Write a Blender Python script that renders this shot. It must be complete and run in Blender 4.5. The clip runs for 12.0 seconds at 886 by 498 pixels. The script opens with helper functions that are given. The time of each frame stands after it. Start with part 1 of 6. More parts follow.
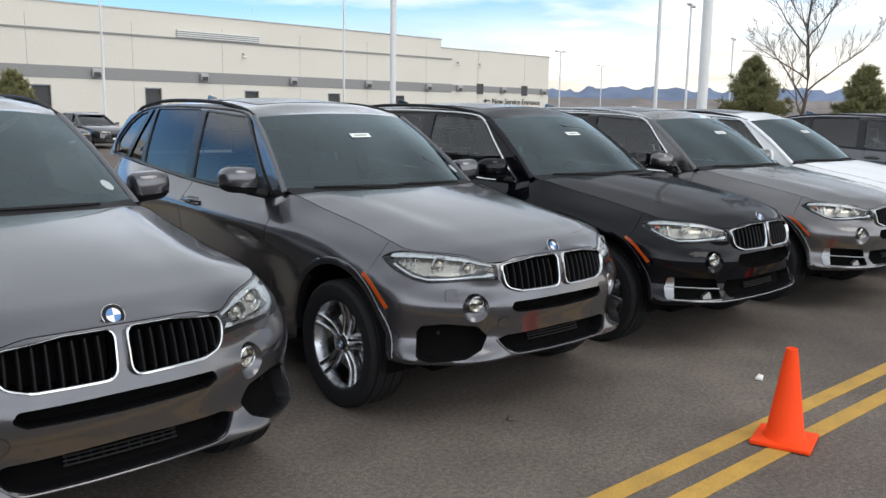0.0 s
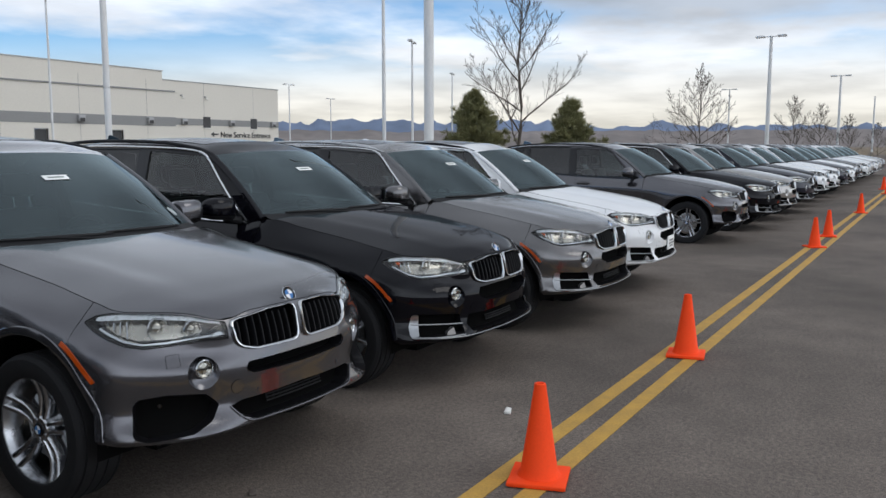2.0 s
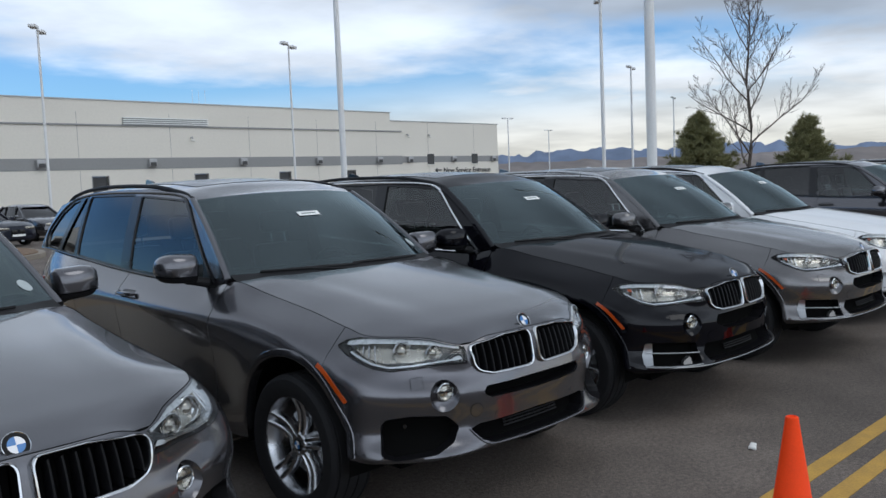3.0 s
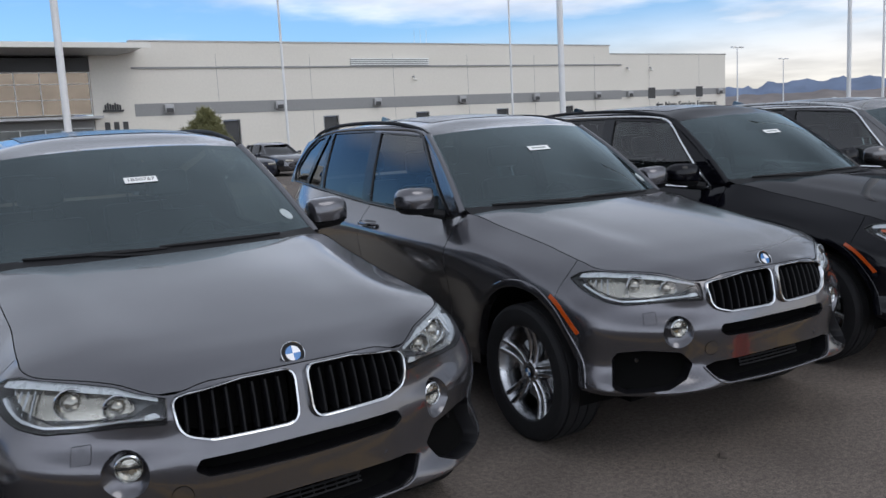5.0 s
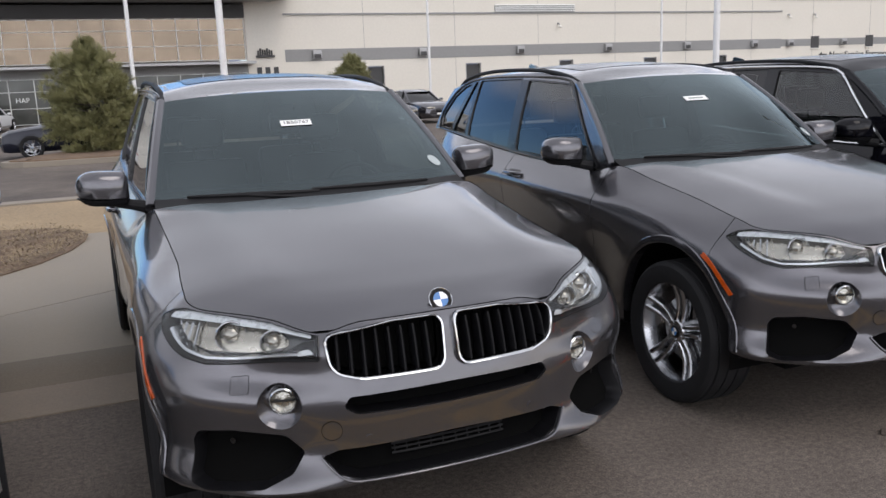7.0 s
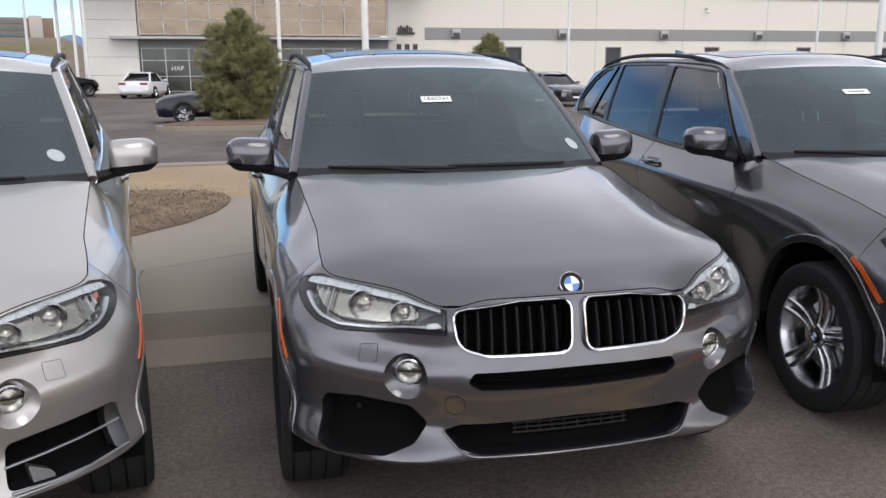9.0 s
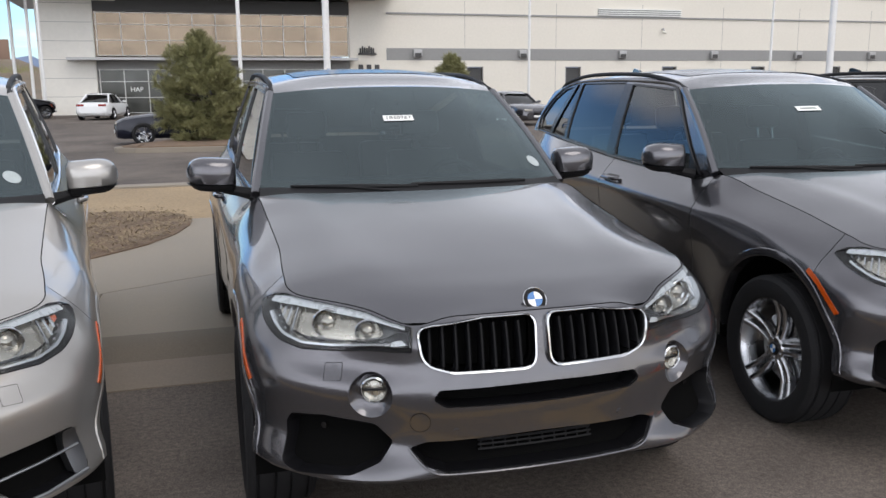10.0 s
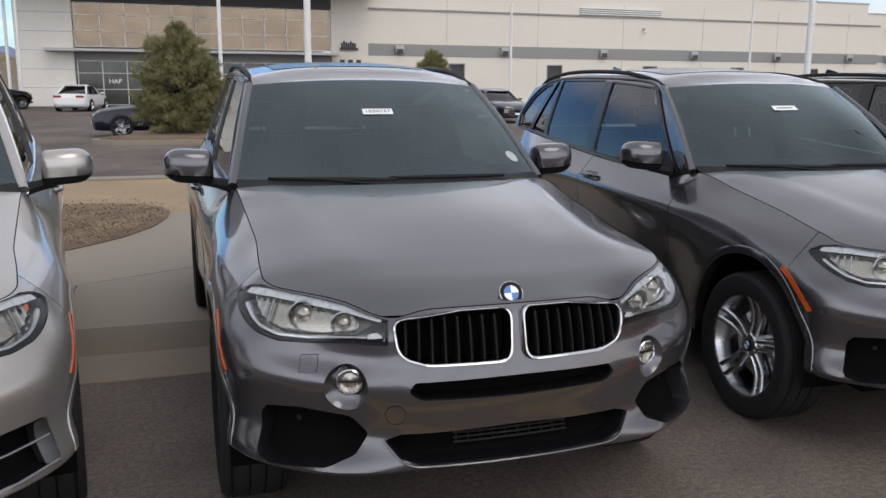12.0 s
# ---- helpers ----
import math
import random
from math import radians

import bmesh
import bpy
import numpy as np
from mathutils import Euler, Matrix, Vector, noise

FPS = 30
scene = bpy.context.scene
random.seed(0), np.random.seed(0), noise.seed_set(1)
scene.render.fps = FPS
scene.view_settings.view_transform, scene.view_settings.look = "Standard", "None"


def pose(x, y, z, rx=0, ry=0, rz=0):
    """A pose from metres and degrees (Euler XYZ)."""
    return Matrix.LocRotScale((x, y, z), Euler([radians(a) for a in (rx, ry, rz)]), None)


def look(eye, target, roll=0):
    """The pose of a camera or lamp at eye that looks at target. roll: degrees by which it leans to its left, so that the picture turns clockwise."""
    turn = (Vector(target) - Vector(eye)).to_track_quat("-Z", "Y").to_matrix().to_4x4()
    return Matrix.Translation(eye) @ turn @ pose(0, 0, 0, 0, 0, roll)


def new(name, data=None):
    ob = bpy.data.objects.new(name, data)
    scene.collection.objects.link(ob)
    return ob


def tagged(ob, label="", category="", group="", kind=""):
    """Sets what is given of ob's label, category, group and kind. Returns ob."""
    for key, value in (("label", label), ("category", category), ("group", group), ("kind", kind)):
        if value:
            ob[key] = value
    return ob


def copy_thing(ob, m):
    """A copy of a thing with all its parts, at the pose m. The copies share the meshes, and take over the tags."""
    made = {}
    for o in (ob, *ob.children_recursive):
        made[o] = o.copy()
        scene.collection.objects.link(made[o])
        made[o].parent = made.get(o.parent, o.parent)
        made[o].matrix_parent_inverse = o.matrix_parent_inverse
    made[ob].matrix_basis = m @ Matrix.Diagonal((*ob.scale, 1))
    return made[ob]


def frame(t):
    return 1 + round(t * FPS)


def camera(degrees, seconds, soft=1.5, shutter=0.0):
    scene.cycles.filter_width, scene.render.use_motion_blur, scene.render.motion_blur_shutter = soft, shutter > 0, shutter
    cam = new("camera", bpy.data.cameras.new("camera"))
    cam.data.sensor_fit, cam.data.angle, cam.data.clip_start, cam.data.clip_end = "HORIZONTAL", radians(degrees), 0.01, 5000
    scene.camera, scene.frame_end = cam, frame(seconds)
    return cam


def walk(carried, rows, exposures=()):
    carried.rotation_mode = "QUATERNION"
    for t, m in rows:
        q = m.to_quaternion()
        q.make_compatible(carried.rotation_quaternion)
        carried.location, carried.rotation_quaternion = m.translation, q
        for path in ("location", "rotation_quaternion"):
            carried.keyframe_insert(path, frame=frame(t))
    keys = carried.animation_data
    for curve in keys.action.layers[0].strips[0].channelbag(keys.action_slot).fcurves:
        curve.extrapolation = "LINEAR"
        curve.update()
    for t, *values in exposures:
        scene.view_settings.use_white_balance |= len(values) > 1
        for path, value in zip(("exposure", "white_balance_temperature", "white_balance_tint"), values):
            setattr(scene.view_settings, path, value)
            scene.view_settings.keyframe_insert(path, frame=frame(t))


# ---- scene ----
from mathutils import geometry

cam = camera(55.65, 12.0)
# seconds, eye, yaw, pitch, roll
PATH_ROWS = [
    (0.0, -1.187, -3.675, 1.677, -44.15, -9.27, 0.87),
    (0.5, -1.077, -3.648, 1.681, -52.76, -7.30, 4.46),
    (1.0, -1.003, -3.534, 1.685, -57.12, -7.41, 3.10),
    (1.5, -0.925, -3.437, 1.688, -63.70, -6.64, 0.29),
    (2.0, -0.849, -3.433, 1.691, -61.98, -6.97, -0.01),
    (2.5, -0.851, -3.417, 1.687, -57.91, -4.96, -1.41),
    (3.0, -0.912, -3.391, 1.675, -47.05, -4.58, -2.38),
    (3.2, -0.917, -3.427, 1.641, -44.22, -4.59, -2.74),
    (4.8, -1.022, -3.374, 1.674, -34.33, -8.25, -3.04),
    (5.0, -1.025, -3.376, 1.666, -32.25, -8.16, -3.07),
    (5.5, -1.028, -3.359, 1.665, -29.24, -9.30, -2.89),
    (6.0, -1.039, -3.341, 1.659, -25.98, -9.29, -2.46),
    (6.5, -1.047, -3.315, 1.654, -24.06, -10.14, -2.65),
    (7.0, -1.050, -3.313, 1.660, -22.76, -11.15, -2.33),
    (7.5, -1.063, -3.303, 1.656, -19.14, -10.29, -2.35),
    (7.7, -1.061, -3.311, 1.659, -17.85, -10.46, -2.31),
    (9.3, -1.081, -3.304, 1.650, -13.96, -12.33, -0.04),
    (9.5, -1.080, -3.312, 1.643, -15.16, -11.75, -0.07),
    (10.0, -1.079, -3.314, 1.649, -16.59, -10.91, -0.42),
    (10.5, -1.070, -3.314, 1.651, -19.53, -9.31, -0.73),
    (11.0, -1.078, -3.315, 1.646, -19.74, -7.62, -0.13),
    (11.5, -1.072, -3.321, 1.637, -20.04, -10.20, 0.72),
    (12.0, -1.071, -3.321, 1.637, -17.98, -11.13, 0.43),
]
walk(cam, [(t, pose(x, y, z, 90 + pitch, 0, yaw) @ pose(0, 0, 0, 0, 0, roll)) for t, x, y, z, yaw, pitch, roll in PATH_ROWS],
     [(0.0, 0.78, 6500, 9), (0.5, 0.55, 6400, 9), (1.5, 0.36, 6350, 10), (3.2, 0.20, 5950, 8), (5.0, 0.34, 6100, 12), (6.0, 0.36, 6250, 13), (7.0, 0.74, 6600, 15), (7.5, 0.86, 6650, 16), (9.5, 0.92, 6600, 13), (10.5, 0.66, 6450, 12), (11.0, 0.5, 6080, 9), (12.0, 0.58, 6650, 14)])


# ---------------------------------------------------------------- light
def build_sky():
    """A winter sky: blue above, broken cloud, pale towards the horizon."""
    w = bpy.data.worlds.new("sky")
    scene.world = w
    w.use_nodes = True
    nt = w.node_tree
    bg = nt.nodes["Background"]
    N, L = nt.nodes.new, nt.links.new
    sky = N("ShaderNodeTexSky")
    sky.sky_type, sky.sun_disc, sky.sun_elevation, sky.sun_rotation = "NISHITA", False, radians(SUN_UP), radians(SUN_TURN)
    sky.dust_density, sky.ozone_density = 1.0, 2.0
    dim = N("ShaderNodeVectorMath")
    dim.operation = "SCALE"
    dim.inputs["Scale"].default_value = 0.10
    tint = N("ShaderNodeVectorMath")
    tint.operation = "MULTIPLY"
    tint.inputs[1].default_value = (0.66, 0.88, 1.08)
    L(sky.outputs["Color"], tint.inputs[0])
    L(tint.outputs[0], dim.inputs[0])
    co, sep = N("ShaderNodeTexCoord"), N("ShaderNodeSeparateXYZ")
    L(co.outputs["Generated"], sep.inputs[0])

    def mth(op, a, b=None, c=None):
        n = N("ShaderNodeMath")
        n.operation = op
        for i, v in enumerate((a, b, c)):
            if v is None:
                continue
            if isinstance(v, (int, float)):
                n.inputs[i].default_value = v
            else:
                L(v, n.inputs[i])
        return n.outputs[0]

    def ramp(v, a, b, lo=0.0, hi=1.0):
        n = N("ShaderNodeMapRange")
        n.interpolation_type = "SMOOTHSTEP"
        for k, q in (("From Min", a), ("From Max", b), ("To Min", lo), ("To Max", hi)):
            n.inputs[k].default_value = q
        L(v, n.inputs["Value"])
        return n.outputs["Result"]
    up = mth("MAXIMUM", sep.outputs["Z"], 0.0)
    den = mth("ADD", up, 0.10)
    px, py = mth("DIVIDE", sep.outputs["X"], den), mth("DIVIDE", sep.outputs["Y"], den)
    cmb = N("ShaderNodeCombineXYZ")
    L(px, cmb.inputs[0])
    L(py, cmb.inputs[1])
    cmb.inputs[2].default_value = CLOUD_SEED
    n1 = N("ShaderNodeTexNoise")
    n1.inputs["Scale"].default_value, n1.inputs["Detail"].default_value, n1.inputs["Roughness"].default_value = 0.42, 7, 0.55
    L(cmb.outputs[0], n1.inputs["Vector"])
    n2 = N("ShaderNodeTexNoise")
    n2.inputs["Scale"].default_value, n2.inputs["Detail"].default_value = 1.1, 6
    L(cmb.outputs[0], n2.inputs["Vector"])
    east = sep.outputs["X"]
    edge = mth("ADD", mth("ADD", up, mth("MULTIPLY", mth("SUBTRACT", n1.outputs["Fac"], 0.5), 0.16)), mth("MULTIPLY", mth("SUBTRACT", east, 0.86), 0.30))
    bank = mth("MULTIPLY", ramp(east, 0.55, 0.85), ramp(edge, 0.135, 0.175))
    south = ramp(sep.outputs["Y"], -0.3, 0.2, 1.0, 0.0)
    shift = mth("ADD", mth("MULTIPLY", mth("MAXIMUM", mth("MULTIPLY", mth("SUBTRACT", east, 0.55), 0.26), -0.13), mth("SUBTRACT", 1.0, south)), mth("MULTIPLY", south, 0.16))
    cover = mth("MAXIMUM", ramp(mth("ADD", n1.outputs["Fac"], shift), 0.42, 0.60), mth("MULTIPLY", bank, 0.9))
    haze = ramp(mth("ADD", up, mth("MULTIPLY", mth("SUBTRACT", 0.62, east), 0.10)), 0.03, 0.13, 1.0, 0.0)
    mask = mth("MAXIMUM", mth("MAXIMUM", cover, haze), ramp(mth("ADD", up, mth("MULTIPLY", mth("SUBTRACT", n1.outputs["Fac"], 0.5), 0.12)), 0.23, 0.31, 0.0, 0.97))
    shade = ramp(n2.outputs["Fac"], 0.35, 0.7, 1.0, 0.72)
    thick = mth("MULTIPLY", ramp(up, 0.20, 0.55, 0.84, 0.60), mth("ADD", 1.0, mth("MULTIPLY", ramp(sep.outputs["Y"], -0.55, -0.15, 0.60, 0.0), ramp(up, 0.30, 0.55, 1.0, 0.0))))
    glow = mth("MULTIPLY", ramp(up, 0.02, 0.16, 1.0, 0.0), ramp(east, 0.3, 0.9))
    lum = mth("MULTIPLY", mth("MULTIPLY", mth("MULTIPLY", shade, thick), mth("SUBTRACT", 1.0, mth("MULTIPLY", bank, 0.42))), mth("SUBTRACT", 1.0, mth("MULTIPLY", glow, 0.16)))
    cl = N("ShaderNodeVectorMath")
    cl.operation = "SCALE"
    warm = N("ShaderNodeMix")
    warm.data_type = "RGBA"
    warm.inputs[6].default_value = (0.885, 0.93, 1.0, 1)
    warm.inputs[7].default_value = (1.0, 0.935, 0.80, 1)
    L(mth("MULTIPLY", ramp(up, 0.0, 0.16, 1.0, 0.0), ramp(east, 0.1, 0.8)), warm.inputs[0])
    L(warm.outputs[2], cl.inputs[0])
    L(lum, cl.inputs["Scale"])
    mx = N("ShaderNodeMix")
    mx.data_type = "RGBA"
    L(mask, mx.inputs[0])
    L(dim.outputs[0], mx.inputs[6])
    L(cl.outputs[0], mx.inputs[7])
    L(mx.outputs[2], bg.inputs["Color"])
    bg.inputs["Strength"].default_value = SKY_STRENGTH


SUN_UP, SUN_TURN, CLOUD_SEED, SKY_STRENGTH = 48.0, 160.0, 3.7, 1.15
build_sky()
sun = new("sun", bpy.data.lights.new("sun", "SUN"))
sun.data.energy, sun.data.angle, sun.data.color = 0.55, radians(35), (1.0, 0.95, 0.88)
sun.matrix_basis = look((0, 0, 30), Vector((0, 0, 30)) - Vector((math.sin(radians(SUN_TURN)), math.cos(radians(SUN_TURN)), math.tan(radians(SUN_UP)))))

# ---------------------------------------------------------------- mesh tools
def mesh_from(name, verts, faces, smooth=True, sharp=35):
    me = bpy.data.meshes.new(name)
    me.from_pydata([tuple(map(float, v)) for v in verts], [], [tuple(int(i) for i in f) for f in faces])
    if smooth:
        me.polygons.foreach_set("use_smooth", [True] * len(me.polygons))
        me.set_sharp_from_angle(angle=radians(sharp))
    me.update()
    return me


def part(name, data, material, parent=None, label="", m=None):
    """Links a mesh, or a bmesh, as one object, under parent if there is one."""
    if isinstance(data, bmesh.types.BMesh):
        me = bpy.data.meshes.new(name)
        data.normal_update()
        data.to_mesh(me)
        data.free()
        me.polygons.foreach_set("use_smooth", [True] * len(me.polygons))
        me.set_sharp_from_angle(angle=radians(38))
        data = me
    ob = new(name, data)
    if not data.materials:
        for one in (material if isinstance(material, (list, tuple)) else [material]):
            data.materials.append(one)
    if parent is not None:
        ob.parent = parent
    if m is not None:
        ob.matrix_basis = m
    if label:
        tagged(ob, label)
    return ob


def thing(name, label, category, m=None, group="", kind=""):
    ob = new(name)
    ob.empty_display_size = 0.2
    if m is not None:
        ob.matrix_basis = m
    return tagged(ob, label, category, group, kind)


def box(bm, x0, x1, y0, y1, z0, z1, bevel=0.0, m=None):
    r = bmesh.ops.create_cube(bm, size=1)
    vs = r["verts"]
    for v in vs:
        v.co = Vector(((x0 + x1) / 2 + v.co.x * (x1 - x0), (y0 + y1) / 2 + v.co.y * (y1 - y0), (z0 + z1) / 2 + v.co.z * (z1 - z0)))
    if bevel:
        es = list({e for v in vs for e in v.link_edges})
        out = bmesh.ops.bevel(bm, geom=es, offset=bevel, segments=2, affect="EDGES", profile=0.5)
        vs = list({v for f in out["faces"] for v in f.verts} | {v for v in vs if v.is_valid})
    if m is not None:
        bmesh.ops.transform(bm, matrix=m, verts=[v for v in vs if v.is_valid])
    return bm


def boxed(*a, **k):
    return box(bmesh.new(), *a, **k)


def lathe(profile, n=48, axis="z"):
    """A surface of revolution from (radius, height) pairs."""
    verts, faces, k = [], [], len(profile)
    for i in range(n):
        a = 2 * math.pi * i / n
        for r, h in profile:
            p = (r * math.cos(a), r * math.sin(a), h)
            verts.append(p if axis == "z" else (p[2], p[0], p[1]))
    for i in range(n):
        for j in range(k - 1):
            a, b = i * k + j, ((i + 1) % n) * k + j
            faces.append((a, b, b + 1, a + 1))
    return verts, faces


def tube(points, radius, n=8, caps=True):
    """A round bar along a line of points; radius may be one number or one a point."""
    pts = [Vector(p) for p in points]
    rad = [radius] * len(pts) if not isinstance(radius, (list, tuple)) else radius
    verts, faces = [], []
    for i, p in enumerate(pts):
        d = (pts[min(i + 1, len(pts) - 1)] - pts[max(i - 1, 0)]).normalized()
        a = d.cross(Vector((0, 0, 1)))
        a = a.normalized() if a.length > 1e-3 else Vector((1, 0, 0))
        b = a.cross(d)
        for k in range(n):
            t = 2 * math.pi * k / n
            verts.append(p + rad[i] * (a * math.cos(t) + b * math.sin(t)))
    for i in range(len(pts) - 1):
        for k in range(n):
            k2 = (k + 1) % n
            faces.append((i * n + k, i * n + k2, (i + 1) * n + k2, (i + 1) * n + k))
    if caps:
        faces.append(tuple(range(n - 1, -1, -1)))
        faces.append(tuple((len(pts) - 1) * n + k for k in range(n)))
    return verts, faces


def join(*pieces):
    verts, faces = [], []
    for v, f in pieces:
        k = len(verts)
        verts += list(v)
        faces += [tuple(i + k for i in one) for one in f]
    return verts, faces


def both(piece, weld=True):
    """A piece and its mirror image at x = 0, joined; points on the middle line are shared."""
    v, f = piece
    v = [tuple(map(float, p)) for p in v]
    out, idx = list(v), []
    for p in v:
        if weld and abs(p[0]) < 1e-4:
            idx.append(len(idx))
        else:
            idx.append(len(out))
            out.append((-p[0], p[1], p[2]))
    return out, list(f) + [tuple(idx[i] for i in reversed(one)) for one in f]


def mirrored(piece):
    v, f = piece
    return [(-p[0], p[1], p[2]) for p in v], [tuple(reversed(one)) for one in f]


def grid_faces(nu, nv):
    return [(i * nv + j, (i + 1) * nv + j, (i + 1) * nv + j + 1, i * nv + j + 1) for i in range(nu - 1) for j in range(nv - 1)]


def hermite(xk, yk, x):
    """A smooth curve through keys, with no overshoot past level stretches."""
    xk, yk, x = np.asarray(xk, float), np.asarray(yk, float), np.atleast_1d(np.asarray(x, float))
    h = np.diff(xk)
    d = np.diff(yk) / h
    m = np.zeros(len(xk))
    m[1:-1] = np.where(d[:-1] * d[1:] > 0, (d[:-1] * h[1:] + d[1:] * h[:-1]) / (h[:-1] + h[1:]), 0)
    m[0], m[-1] = d[0], d[-1]
    lim = 3 * np.minimum(np.abs(np.r_[d[0], d]), np.abs(np.r_[d, d[-1]]))
    m = np.sign(m) * np.minimum(np.abs(m), lim)
    i = np.clip(np.searchsorted(xk, x) - 1, 0, len(h) - 1)
    t = np.clip((x - xk[i]) / h[i], 0, 1)
    return (yk[i] * (1 + 2 * t) * (1 - t) ** 2 + h[i] * m[i] * t * (1 - t) ** 2 + yk[i + 1] * t * t * (3 - 2 * t) + h[i] * m[i + 1] * t * t * (t - 1))


def catmull(points, n=12, closed=False):
    p = np.asarray(points, float)
    k = len(p)
    out = []
    for i in range(k if closed else k - 1):
        if closed:
            a, b, c, d = p[(i - 1) % k], p[i], p[(i + 1) % k], p[(i + 2) % k]
        else:
            a, b, c, d = p[max(i - 1, 0)], p[i], p[i + 1], p[min(i + 2, k - 1)]
        for t in np.arange(n) / n:
            out.append(0.5 * (2 * b + (c - a) * t + (2 * a - 5 * b + 4 * c - d) * t * t + (3 * b - a - 3 * c + d) * t ** 3))
    if not closed:
        out.append(p[-1])
    return np.array(out)


def rounded(corners, n=6):
    """A closed outline from corners (a, b, radius)."""
    out, k = [], len(corners)
    for i in range(k):
        p, q, r = (np.array(corners[(i + j) % k][:2], float) for j in (-1, 0, 1))
        rad = corners[i][2]
        u, w = p - q, r - q
        lu, lw = np.linalg.norm(u), np.linalg.norm(w)
        u, w = u / lu, w / lw
        half = math.acos(max(-0.9999, min(0.9999, float(u @ w)))) / 2
        cut = min(rad / math.tan(half), 0.48 * lu, 0.48 * lw)
        a, b = q + u * cut, q + w * cut
        for t in np.linspace(0, 1, n):
            out.append((1 - t) ** 2 * a + 2 * t * (1 - t) * q + t * t * b)
    return densify(np.array(out))


def densify(poly, step=0.03):
    out, k = [], len(poly)
    for i in range(k):
        a, b = poly[i], poly[(i + 1) % k]
        m = max(1, int(np.ceil(np.linalg.norm(b - a) / step)))
        for j in range(m):
            q = a + (b - a) * j / m
            if not out or np.linalg.norm(out[-1] - q) > 1e-4:
                out.append(q)
    return np.array(out)


def circle(a, b, r, n=28):
    return np.array([(a + r * math.cos(2 * math.pi * i / n), b + r * math.sin(2 * math.pi * i / n)) for i in range(n)])


def shrink(poly, dist):
    """The outline moved inwards by dist."""
    k = len(poly)
    area = sum(poly[i][0] * poly[(i + 1) % k][1] - poly[(i + 1) % k][0] * poly[i][1] for i in range(k))
    sgn = 1 if area > 0 else -1
    out = []
    for i in range(k):
        t = poly[(i + 1) % k] - poly[i - 1]
        t = t / (np.linalg.norm(t) + 1e-9)
        out.append(poly[i] + sgn * dist * np.array((-t[1], t[0])))
    return np.array(out)


def inside(pts, poly):
    x, y = pts[:, 0], pts[:, 1]
    c = np.zeros(len(pts), bool)
    k = len(poly)
    for i in range(k):
        (x1, y1), (x2, y2) = poly[i], poly[(i + 1) % k]
        if y1 != y2:
            c ^= ((y1 > y) != (y2 > y)) & (x < (x2 - x1) * (y - y1) / (y2 - y1) + x1)
    return c


def fill(outer, holes=(), step=(0.03, 0.03)):
    """Triangles over a flat outline with holes: points and faces."""
    loops = [np.asarray(outer)] + [np.asarray(h) for h in holes]
    lo, hi = loops[0].min(0), loops[0].max(0)
    gx, gy = np.meshgrid(np.arange(lo[0] + step[0] / 2, hi[0], step[0]), np.arange(lo[1] + step[1] / 2, hi[1], step[1]), indexing="ij")
    g = np.stack([gx.ravel(), gy.ravel()], 1)
    keep = inside(g, loops[0])
    for h in loops[1:]:
        keep &= ~inside(g, h)
    g = g[keep]
    border = np.concatenate(loops)
    if len(g):
        near = np.array([np.min(np.abs(border - q).max(1) / 1.0) for q in g])
        g = g[near > 0.3 * min(step)]
    pts, edges, base = [], [], 0
    for lp in loops:
        k = len(lp)
        pts += [Vector(p) for p in lp]
        edges += [(base + i, base + (i + 1) % k) for i in range(k)]
        base += k
    pts += [Vector(p) for p in g]
    v, _, f, *_ = geometry.delaunay_2d_cdt(pts, edges, [], 0, 1e-6)
    v = np.array([(p.x, p.y) for p in v])
    f = np.array([t[:3] for t in f])
    c = v[f].mean(1)
    ok = inside(c, loops[0])
    for h in loops[1:]:
        ok &= ~inside(c, h)
    return v, f[ok]


# ---------------------------------------------------------------- materials
def nodes_of(name):
    ma = bpy.data.materials.new(name)
    ma.use_nodes = True
    nt = ma.node_tree
    return ma, nt, nt.nodes["Principled BSDF"]


